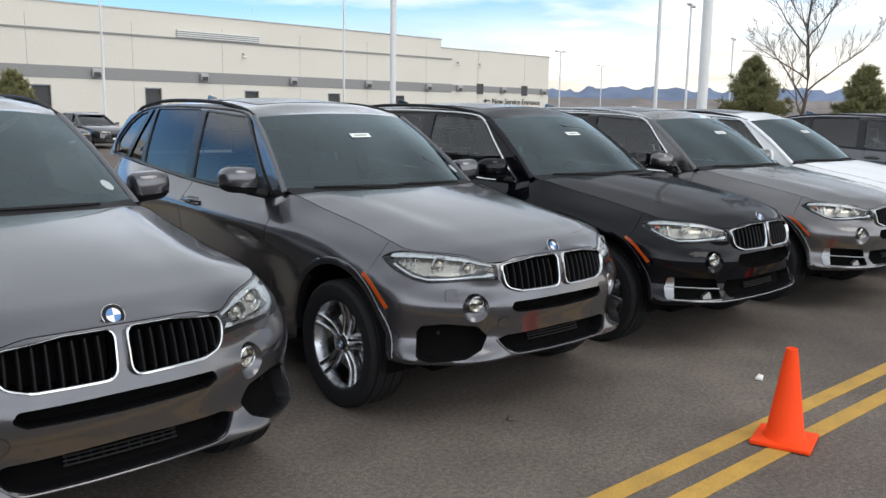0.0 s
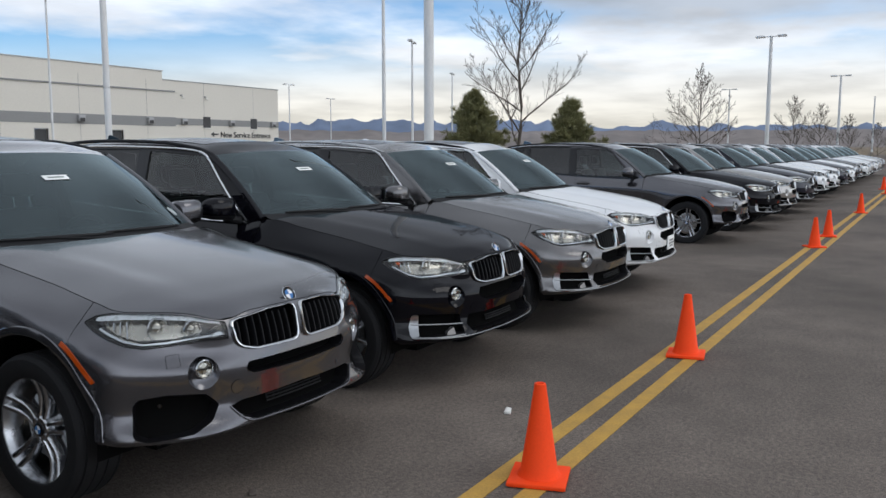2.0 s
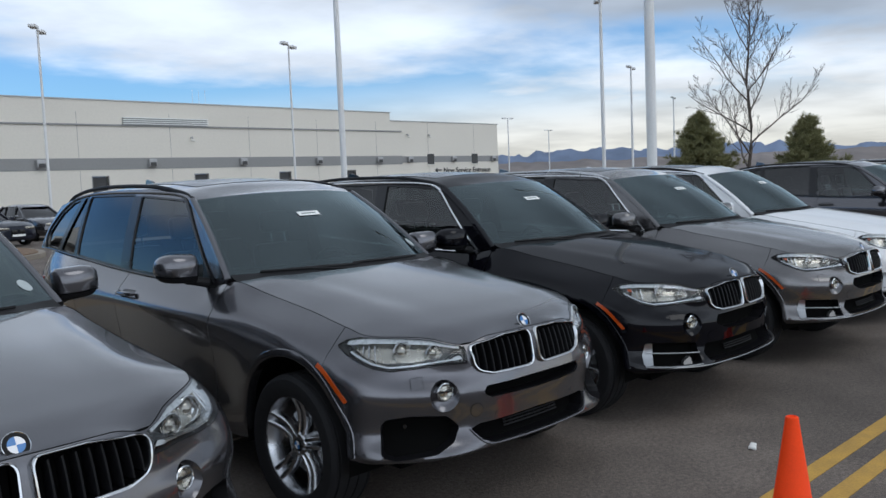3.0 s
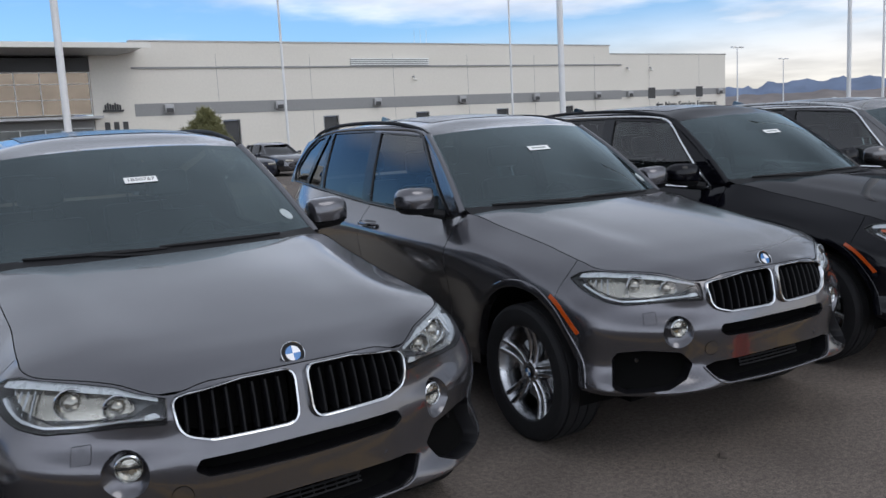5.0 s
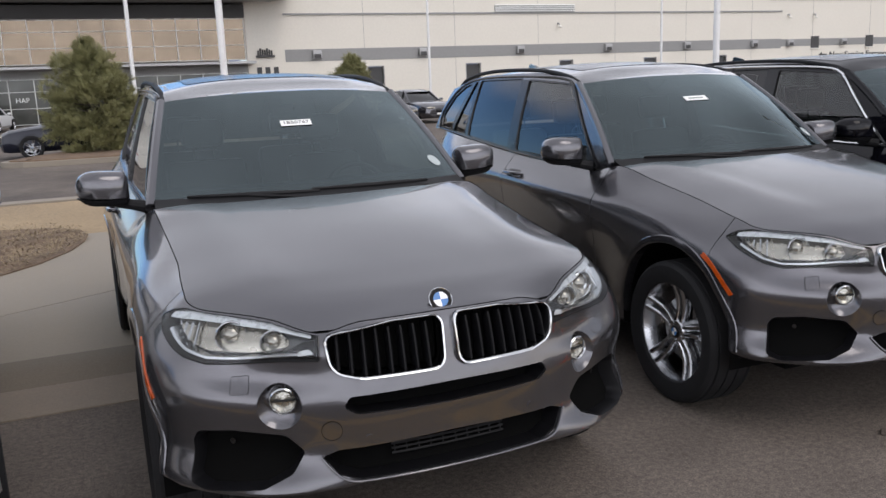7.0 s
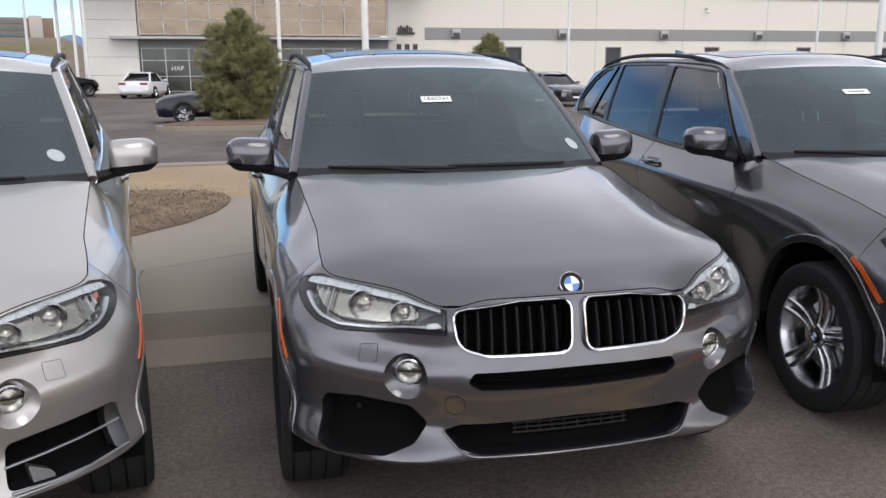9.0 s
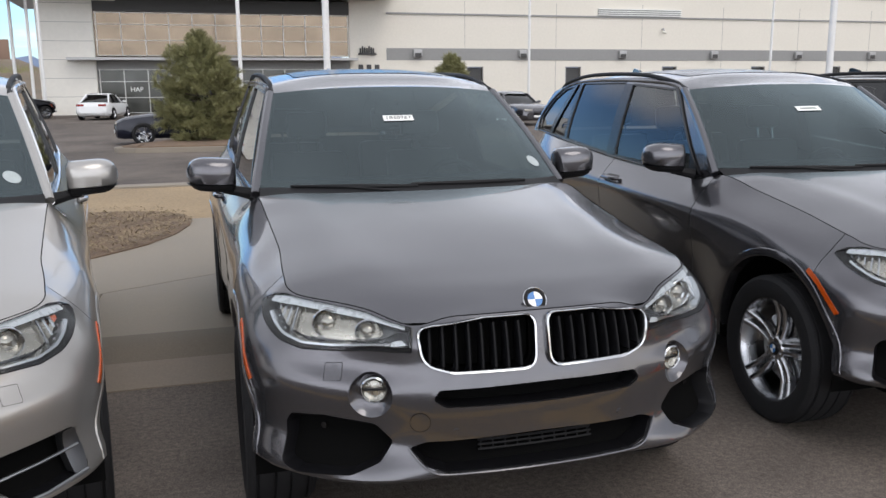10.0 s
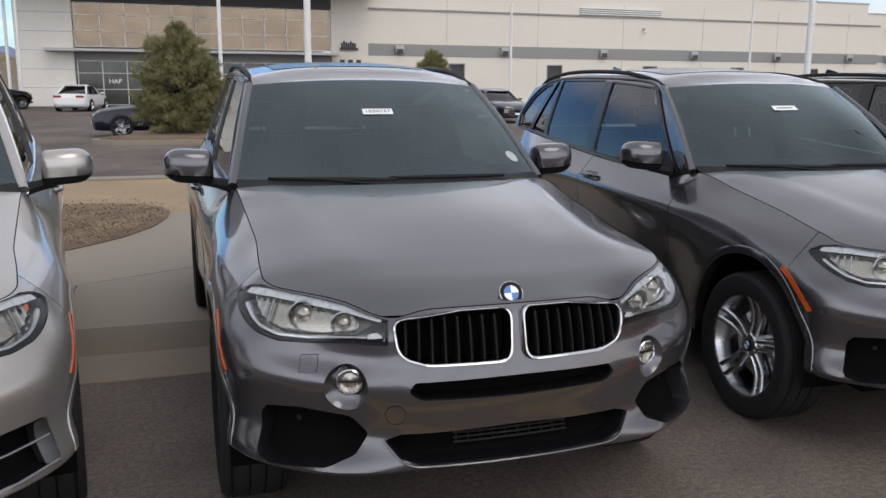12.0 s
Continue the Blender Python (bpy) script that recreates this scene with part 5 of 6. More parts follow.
slab("gutter", [(-60, 1.45), (90, 1.45), (90, 1.95), (-60, 1.95)], -0.02, 0.006, GUTTER_PALE, "stained concrete gutter along the road", "gutter")


def kerb_piece():
    prof = [(1.95, -0.02), (1.95, 0.006), (1.98, 0.012), (2.08, 0.040), (2.18, 0.056), (2.28, 0.060), (2.40, 0.054), (2.40, -0.02)]
    v = [(x, y, z) for x in (-60, 90) for y, z in prof]
    n = len(prof)
    return v, [(i, i + n, i + n + 1, i + 1) for i in range(n - 1)]


tagged(part("kerb", mesh_from("kerb", *kerb_piece()), GUTTER), "low rolled concrete kerb", "kerb", kind="structure")
pav = thing("pavement", "pale concrete pavement slabs behind the parked cars", "pavement", kind="structure")


def paving(outline):
    n = len(outline)
    v = [(x, y, z) for z in (-0.05, 0.05) for x, y in outline]
    f = [tuple(range(n, 2 * n)), tuple(reversed(range(n)))] + [(i, (i + 1) % n, n + (i + 1) % n, n + i) for i in range(n)]
    part("slab", mesh_from("slab", v, f, False), CONCRETE, pav)


# a slanting joint crosses the flare beside the planting bed; regular bays follow behind the cars
paving([(-4.25, 2.41), (-1.838, 2.41), (-1.838, 3.695)])
paving([(-1.826, 2.41), (1.59, 2.41), (1.59, 5.525), (-1.826, 3.705)])
paving([(-9.0, 2.41), (-4.28, 2.41), (1.59, 5.538), (1.59, 7.6), (-9.0, 7.6)])
for i in range(9):
    for y0, y1 in ((2.41, 4.995), (5.005, 7.6)):
        paving([(1.60 + 3 * i, y0), (4.59 + 3 * i, y0), (4.59 + 3 * i, y1), (1.60 + 3 * i, y1)])
slab("verge", [(-60, 2.38), (90, 2.38), (90, 11.5), (-60, 11.5)], -0.03, 0.03, DRY_GRASS, "dry tan grass verge in winter", "grass")
slab("far_kerb", [(-60, 11.5), (90, 11.5), (90, 11.9), (-60, 11.9)], -0.03, 0.06, CONCRETE, "concrete kerb along the car park", "kerb")

bed = [(-14, 4.0), (-6, 4.3), (-3.2, 4.75), (-2.05, 5.24), (-1.84, 5.49), (-1.58, 5.83), (-1.30, 6.43), (-1.15, 7.03), (-1.12, 7.5), (-1.2, 7.9), (-1.475, 8.29), (-2.06, 8.51), (-14, 8.7)]
slab("planting_bed", bed, -0.02, 0.062, MULCH, "bark mulch bed with dormant low shrubs", "planting bed")


def twig_mat(outline, count, seed):
    rnd = random.Random(seed)
    v, f = [], []
    poly = np.array(outline)
    lo, hi = poly.min(0), poly.max(0)
    xy = np.random.default_rng(seed).uniform((max(lo[0], -6), lo[1]), hi, (count, 2))
    for x, y in xy[inside(xy, poly)]:
        hgt = 0.07 + 0.10 * noise.noise((x * 2.6, y * 2.6, 3))
        a = rnd.uniform(0, 6.28)
        ln = rnd.uniform(0.03, 0.075)
        k = len(v)
        z = 0.05 + rnd.uniform(0, max(0.03, hgt))
        dx, dy, dz = ln * math.cos(a), ln * math.sin(a), rnd.uniform(-0.02, 0.03)
        px, py = -0.008 * math.sin(a), 0.008 * math.cos(a)
        v += [(x - px, y - py, z), (x + px, y + py, z), (x + dx, y + dy, z + dz)]
        f.append((k, k + 1, k + 2))
    return v, f


tagged(part("low_shrubs", mesh_from("low_shrubs", *twig_mat(bed, 26000, 5), smooth=False), SHRUB), "dormant brown ground-cover twigs on mulch", "shrubs", kind="stuff")

# ---------------------------------------------------------------- cones
def traffic_cone(m, label):
    root = thing("traffic_cone", label, "traffic cone", m, "cones along the yellow line")
    prof = [(0.112, 0.022), (0.108, 0.032), (0.095, 0.05), (0.031, 0.485), (0.029, 0.5), (0.022, 0.503), (0.018, 0.497), (0.016, 0.45)]
    part("cone_body", mesh_from("cone_body", *lathe(prof, 40)), ORANGE, root)
    bm = bmesh.new()
    box(bm, -0.148, 0.148, -0.148, 0.148, 0.0, 0.024, 0.008)
    for v in bm.verts:
        r = max(abs(v.co.x), abs(v.co.y))
        if v.co.z > 0.012:
            v.co.z += 0.008 * (1 - r / 0.15)
    part("cone_base", bm, ORANGE, root)
    return root


first = traffic_cone(pose(3.02, -1.93, 0.004, 0, 0, 14), "bright orange plastic traffic cone on the yellow line")
for x, y, a in ((5.98, -2.04, 8), (14.5, -2.36, 30), (16.45, -2.45, 5), (23.0, -2.8, 12), (33.0, -3.35, 40), (36.5, -3.2, 20), (47, -3.95, 3), (52, -3.4, 10), (60, -4.6, 33), (72, -5.1, 15)):
    copy_thing(first, pose(x, y, 0.004, 0, 0, a))
bm = boxed(-0.055, 0.055, -0.02, 0.02, 0, 0.018, 0.006)
for v in bm.verts:
    v.co.z += 0.01 * noise.noise(v.co * 30)
    v.co.y += 0.015 * noise.noise(v.co * 18)
tagged(part("litter", bm, LITTER, m=pose(3.95, -1.35, 0.001, 0, 0, 20)), "small crumpled white scrap lying on asphalt", "litter")
bm = boxed(-0.03, 0.03, -0.02, 0.02, 0, 0.014, 0.005)
tagged(part("litter", bm, BARK, m=pose(2.19, -0.76, 0.001, 0, 0, 40)), "small brown clod lying on asphalt", "litter")

# ---------------------------------------------------------------- dealership building
WY = 58.0


def wall_piece(x0, x1, z0, z1, y0=WY, y1=WY + 0.4, holes=()):
    """A wall in the plane y with openings (x0, x1, z0, z1) that go through it."""
    loops = [np.array([(x0, z0), (x1, z0), (x1, z1), (x0, z1)])] + [np.array([(a, max(c, 0.02)), (b, max(c, 0.02)), (b, d), (a, d)]) for a, b, c, d in holes]
    v, f = fill(loops[0], loops[1:], (50, 50))
    n = len(v)
    verts = [(x, y0, z) for x, z in v] + [(x, y1, z) for x, z in v]
    faces = [tuple(t) for t in f] + [tuple(int(i) + n for i in reversed(t)) for t in f]
    at = {(round(float(x), 3), round(float(z), 3)): i for i, (x, z) in enumerate(v)}
    for lp in loops:
        ids = [at[(round(float(x), 3), round(float(z), 3))] for x, z in lp]
        faces += [(ids[i], ids[(i + 1) % 4], ids[(i + 1) % 4] + n, ids[i] + n) for i in range(4)]
    return verts, faces


def build_service_building():
    root = thing("service_building", "long cream tilt-up concrete building with a grey band", "building", pose(0, 0, 0))
    doors = [(27.3, 28.5, 0, 3.1), (35.8, 37.0, 0, 3.12), (44.2, 45.4, 0, 3.12), (51.9, 53.1, 0, 3.12), (19.2, 20.4, 0, 3.1)]
    part("wall", mesh_from("wall", *wall_piece(13.0, 58.0, 0, 8.75, holes=doors), smooth=False), WALL, root)
    part("wall", mesh_from("wall", *box_piece(58.0, 75.0, WY, WY + .4, 0, 7.95), smooth=False), WALL, root)
    part("wall", mesh_from("wall", *box_piece(74.6, 75.0, WY + .4, WY + 40, 0, 7.95), smooth=False), WALL, root)
    part("wall", mesh_from("wall", *box_piece(57.8, 58.0, WY + .4, WY + 40, 7.9, 8.75), smooth=False), WALL, root)
    part("roof", mesh_from("roof", *box_piece(13.0, 74.6, WY + .4, WY + 40, 7.5, 7.7), smooth=False), CANOPY, root)
    for a, b, z in ((13.0, 58.1, 8.75), (58.1, 75.1, 7.95)):
        part("coping", mesh_from("coping", *box_piece(a, b, WY - .06, WY + .46, z, z + .09), smooth=False), CANOPY, root)
    part("wall_band", mesh_from("wall_band", *join(box_piece(13.0, 59.5, WY - .03, WY - .002, 3.62, 4.48)), smooth=False), WALL_BAND, root)
    part("wall_band", mesh_from("wall_band", *join(box_piece(59.5, 75.0, WY - .03, WY - .002, 3.78, 4.42)), smooth=False), WALL_BAND, root)
    part("wall_ledge", mesh_from("wall_ledge", *box_piece(13.0, 59.5, WY - .10, WY - .002, 6.88, 7.0), smooth=False), WALL_BAND, root)
    for x in np.arange(19.0, 75.0, 7.4):
        part("wall_joint", mesh_from("wall_joint", *box_piece(x - .012, x + .012, WY - .008, WY - .001, 0, 7.9), smooth=False), WALL_BAND, root)
    for x0, x1, z0, z1 in doors:
        d = part("door", mesh_from("door", *box_piece(x0 + .03, x1 - .03, WY + .12, WY + .2, 0, z1 - .03), smooth=False), DARK_PANEL, root)
        part("frame", mesh_from("frame", *join(box_piece(x0 - .06, x0, WY - .04, WY + .1, 0, z1 + .06), box_piece(x1, x1 + .06, WY - .04, WY + .1, 0, z1 + .06), box_piece(x0, x1, WY - .04, WY + .1, z1, z1 + .06)), smooth=False), WALL_BAND, d)
    for x in (15.3, 23.6, 32.05, 40.4, 48.6, 56.2, 60.5, 67.2, 73.9):
        lp = part("wall_lamp", boxed(x - .33, x + .33, WY - .35, WY - .03, 3.78, 4.38, 0.05), LAMP_HEAD, root, "square wall lamp")
        part("lamp_lens", boxed(x - .24, x + .24, WY - .37, WY - .352, 3.82, 4.12), DARK_PANEL, lp)
    for x in (63.7, 70.8):
        w = part("window", boxed(x - .5, x + .5, WY - .06, WY - .032, 3.55, 4.65), DARK_PANEL, root)
        part("sill", boxed(x - .55, x + .55, WY - .12, WY - .03, 3.48, 3.56), WALL_PALE, w)
    # louvred vent
    vt = part("vent", mesh_from("vent", *box_piece(29.9, 37.2, WY - .05, WY - .002, 6.98, 7.55), smooth=False), WALL_BAND, root)
    for z in (7.05, 7.2, 7.35, 7.5):
        part("louvre", mesh_from("louvre", *box_piece(29.9, 37.2, WY - .18, WY - .052, z, z + .07), smooth=False), PAPER, vt)
    # small cameras
    for x, z in ((35.6, 6.05), (60.2, 6.6), (63.4, 6.6), (18.2, 4.05)):
        c = part("wall_camera", mesh_from("wall_camera", *tube([(x, WY - .02, z), (x, WY - .25, z + .05), (x, WY - .3, z - .12)], .06, 6)), LAMP_HEAD, root)
        part("camera_head", mesh_from("camera_head", *tube([(x - .12, WY - .3, z - .2), (x + .15, WY - .4, z - .25)], .09, 8)), WALL_PALE, c)
    # roof aerials
    for x in (37.2, 37.8, 38.4):
        part("roof_aerial", mesh_from("roof_aerial", *tube([(x, WY + 2, 8.5), (x, WY + 2, 10.2)], .013, 5)), POLE_PAINT, root)
    # lettering
    cu = bpy.data.curves.new("wall_sign", "FONT")
    cu.body, cu.size, cu.extrude = "New Service Entrance", 0.82, 0.03
    tmp = new("tmp_sign", cu)
    me = bpy.data.meshes.new_from_object(tmp.evaluated_get(bpy.context.evaluated_depsgraph_get()))
    bpy.data.objects.remove(tmp)
    wd = max(v.co.x for v in me.vertices)
    sg = part("wall_sign", me, DARK_PANEL, root, "dark lettered sign reading New Service Entrance", pose(65.6, WY - .04, 2.62, 90) @ Matrix.Diagonal((7.9 / wd, 1, 1, 1)))
    part("arrow", mesh_from("arrow", *join(box_piece(64.5, 65.3, WY - .06, WY - .03, 2.86, 3.0), ([(64.2, WY - .06, 2.93), (64.65, WY - .06, 3.2), (64.65, WY - .06, 2.66)], [(0, 1, 2)])), smooth=False), DARK_PANEL, root)
    return root


def build_showroom():
    root = thing("showroom_building", "two-storey glass showroom with a pale wall and deep canopy", "building", pose(0, 0, 0))
    part("wall", mesh_from("wall", *join(box_piece(-10.2, -6.75, WY - .3, WY + 14, 0, 7.4), box_piece(-10.2, -5.3, WY - .3, WY + 5, 7.4, 11.2)), smooth=False), WALL_PALE, root, "pale panelled wall")
    for z in np.arange(1.2, 11, 1.2):
        part("panel_joint", mesh_from("panel_joint", *box_piece(-10.2, -6.76, WY - .308, WY - .301, z - .012, z + .012), smooth=False), WALL_BAND, root)
    part("wall", mesh_from("wall", *join(box_piece(10.3, 13.0, WY - .0, WY + .4, 0, 8.1), box_piece(-6.75, 10.3, WY + 8, WY + 8.4, 0, 7.0)), smooth=False), WALL, root)
    # canopy
    bm = boxed(-12.5, 13.4, WY - 4.2, WY + 10, 7.62, 8.15, 0.05)
    for v in bm.verts:
        if v.co.z < 7.8 and v.co.y < WY - 3:
            v.co.z += 0.22
        if v.co.x > 13 and v.co.z < 7.9:
            v.co.x -= 1.2
    part("canopy", bm, CANOPY, root, "deep flat metal canopy")
    part("soffit", mesh_from("soffit", *box_piece(-6.74, 10.28, WY - .1, WY + 7.9, 6.75, 7.61), smooth=False), DARK_PANEL, root)
    part("fascia", mesh_from("fascia", *box_piece(-12.5, 13.42, WY - 4.28, WY - 4.205, 7.86, 8.19), smooth=False), WALL_PALE, root, "pale metal fascia of the canopy")
    # upper and lower glazing
    for z0, z1, nm in ((3.85, 6.72, "upper_glazing"), (0.05, 3.0, "lower_glazing")):
        gz = part(nm, mesh_from(nm, *box_piece(-6.74, 10.28, WY + .1, WY + .13, z0, z1), smooth=False), FACADE_GLASS if z0 > 3 else FACADE_DARK, root, "brown reflective glazing" if z0 > 3 else "dark clear glazing")
        xs = np.linspace(-6.6, 10.2, 12)
        for x in xs:
            part("mullion", mesh_from("mullion", *box_piece(x - .03, x + .03, WY - .02, WY + .16, z0, z1), smooth=False), MULLION, gz)
        for z in (z0 + .04, z0 + (z1 - z0) * .36, z0 + (z1 - z0) * .72, z1 - .04):
            part("transom", mesh_from("transom", *box_piece(-6.7, 10.25, WY + .0, WY + .15, z - .022, z + .022), smooth=False), MULLION, gz)
    part("ledge", mesh_from("ledge", *box_piece(-8.4, 10.6, WY - 1.6, WY + .3, 3.55, 3.72), smooth=False), CANOPY, root)
    part("lintel", mesh_from("lintel", *box_piece(-6.74, 10.28, WY + .02, WY + .3, 3.0, 3.55), smooth=False), WALL_BAND, root)
    cu = bpy.data.curves.new("door_sign", "FONT")
    cu.body, cu.size, cu.extrude = "HAP", 0.44, 0.02
    tmp = new("tmp_sign", cu)
    me = bpy.data.meshes.new_from_object(tmp.evaluated_get(bpy.context.evaluated_depsgraph_get()))
    bpy.data.objects.remove(tmp)
    part("window_sign", me, PAPER, root, "white letters on the glazing", pose(-4.75, WY + .06, 1.5, 90))
    # square roof sign with a round emblem
    sg = part("roof_sign", boxed(-10.0, -7.5, WY - .75, WY - .35, 8.75, 11.2, 0.04), PAPER, root, "white square sign with a round emblem")
    v, f = lathe([(0, 0), (.78, 0), (.78, .06), (.55, .06), (.55, .04), (0, .04)], 36)
    part("emblem", mesh_from("emblem", v, f), GLOSS_BLACK, sg, m=pose(-8.75, WY - .76, 9.95, 90))
    for q in range(4):
        vs = [(0, 0, .05)] + [(.54 * math.cos(math.pi / 2 * (q + i / 8)), .54 * math.sin(math.pi / 2 * (q + i / 8)), .05) for i in range(9)]
        part("emblem_field", mesh_from("emblem_field", vs, [(0, i + 1, i + 2) for i in range(8)]), EMBLEM_BLUE if q % 2 else EMBLEM_WHITE, sg, m=pose(-8.75, WY - .765, 9.95, 90))
    # small dark sign and openings by the inner corner
    sign = part("wall_sign", mesh_from("wall_sign", *box_piece(10.9, 12.2, WY - .25, WY - .01, 3.98, 4.12), smooth=False), DARK_PANEL, root, "small dark raised sign")
    for i in range(7):
        part("letter_bar", mesh_from("letter_bar", *box_piece(11.0 + .16 * i, 11.1 + .16 * i, WY - .15, WY - .05, 4.121, 4.16 + (.3, .45, .35)[i % 3]), smooth=False), DARK_PANEL, sign)
    for x in (10.9, 11.5, 12.1):
        part("small_window", mesh_from("small_window", *box_piece(x, x + .35, WY - .03, WY - .004, 2.6, 3.3), smooth=False), DARK_PANEL, root)
    return root


build_service_building()
build_showroom()

# ---------------------------------------------------------------- lamp posts
EYE_X, EYE_Y = -1.0, -3.4


def polar(az, d):
    return EYE_X + d * math.sin(radians(az)), EYE_Y + d * math.cos(radians(az))


def lamp_post(az, d, height, radius, arms=True, turn=0.0):
    x, y = polar(az, d)
    root = thing("lamp_post", "tall white car-park lamp post on a concrete footing", "lamp post", pose(x, y, 0, 0, 0, turn), "car-park lamp posts")
    part("footing", mesh_from("footing", *lathe([(0, .75), (.27, .75), (.3, .72), (.3, 0)], 20)), CONCRETE, root)
    part("pole", mesh_from("pole", *lathe([(radius, .75), (radius, height * .5), (radius * .75, height)], 14)), POLE_PAINT, root)
    if arms:
        part("arm", mesh_from("arm", *tube([(-.55, 0, height - .05), (.55, 0, height - .05)], .045, 6)), POLE_PAINT, root)
        for s in (-1, 1):
            part("lamp_head", boxed(s * .85 - .36, s * .85 + .36, -.2, .2, height - .12, height + .05, 0.03), POLE_PAINT, root)
    return root


for az, d, h, r, arms, turn in ((8.8, 26.5, 10.8, 0.105, True, 0), (3.3, 45, 11, 0.10, True, 10), (22.28, 52, 11, 0.075, True, 55), (37.4, 56, 10.9, 0.07, True, 35), (40.7, 33, 11.5, 0.115, True, 10),
                                (61.3, 22, 10.8, 0.125, True, 20), (58.15, 46, 11.0, 0.10, True, 40), (60.0, 75, 10.8, 0.10, True, 20), (62.65, 108, 10.8, 0.1, True, 20), (51.8, 128, 10.8, 0.1, True, 0), (54.5, 165, 10.8, 0.1, True, 0),
                                (82.95, 74, 10.5, 0.16, True, 80), (87.0, 118, 10.5, 0.16, True, 80), (80.6, 140, 10.5, 0.12, True, 80), (88.9, 150, 9.5, 0.14, False, 0), (89.8, 170, 9.0, 0.14, False, 0),
                                (-11.6, 80, 11, 0.12, False, 0), (-9.9, 62, 11, 0.11, False, 0), (-9.0, 60, 11, 0.10, False, 0), (-8.4, 57, 11, 0.09, False, 0)):
    lamp_post(az, d, h, r, arms, turn)

# ---------------------------------------------------------------- trees
def bare_tree(seed, height, spread, leader=1.0, first=0.2):
    """A leafless tree: a leader with upswept limbs, each forking three times into twigs."""
    rnd = random.Random(seed)
    trunk, limbs = [], []

    def limb(p, d, length, r, depth):
        n = (0, 7, 5, 4, 3)[depth]
        pts, rad = [p], [r]
        for i in range(n):
            d = (d + Vector((rnd.gauss(0, .10), rnd.gauss(0, .10), rnd.gauss(0.06, .07)))).normalized()
            p = p + d * (length / n)
            pts.append(p)
            rad.append(max(0.0045, r * (1 - 0.8 * (i + 1) / n)))
        limbs.append(tube(pts, rad, 5 if depth < 2 else 3, False))
        if depth == 4:
            return
        kids = (0, 8, 5, 3)[depth]
        for k in range(kids):
            u = 0.2 + 0.75 * (k + rnd.random()) / kids
            i = min(n - 1, int(u * n))
            q = pts[i].lerp(pts[i + 1], u * n - i)
            side = d.cross(Vector((rnd.gauss(0, 1), rnd.gauss(0, 1), rnd.gauss(0, 1)))).normalized()
            nd = (d + side * rnd.uniform(.5, .95) + Vector((0, 0, .12))).normalized()
            limb(q, nd, length * (1.05 - .55 * u) * rnd.uniform(.35, .62), max(0.0055, rad[i] * .55), depth + 1)

    top = height * leader
    pts = [Vector((0.06 * math.sin(i * 1.7 + seed), 0.06 * math.cos(i * 1.3 + seed), top * i / 11)) for i in range(12)]
    trunk.append(tube(pts, [max(0.008, height * 0.0100 * (1 - .93 * (i / 11) ** .85)) for i in range(12)], 8, False))
    count = 21
    for k in range(count):
        u = first + (0.97 - first) * (k / (count - 1)) ** 0.9
        i = min(10, int(u * 11))
        q = pts[i].lerp(pts[i + 1], u * 11 - i)
        az = k * 2.4 + rnd.uniform(-.4, .4)
        w_ = (u - first) / (1 - first)
        lean = spread * (1.0 - .45 * w_)
        d = Vector((math.cos(az) * lean, math.sin(az) * lean, 0.46 + .64 * w_)).normalized()
        ln = height * (.37 * (1 - w_) ** .9 + .06) * rnd.uniform(.78, 1.1)
        limb(q, d, ln, max(.008, height * .0045 * (1 - .72 * w_)), 1)
    return join(*trunk), join(*limbs)


def plant_bare(m, seed, height, spread, label, leader=1.0, first=0.2):
    root = thing("bare_tree", label, "tree", m, "leafless street trees")
    t, l = bare_tree(seed, height, spread, leader, first)
    part("trunk", mesh_from("trunk", *t), BARK, root)
    part("crown", mesh_from("crown", *l), BARK, root, "bare twiggy crown")
    return root


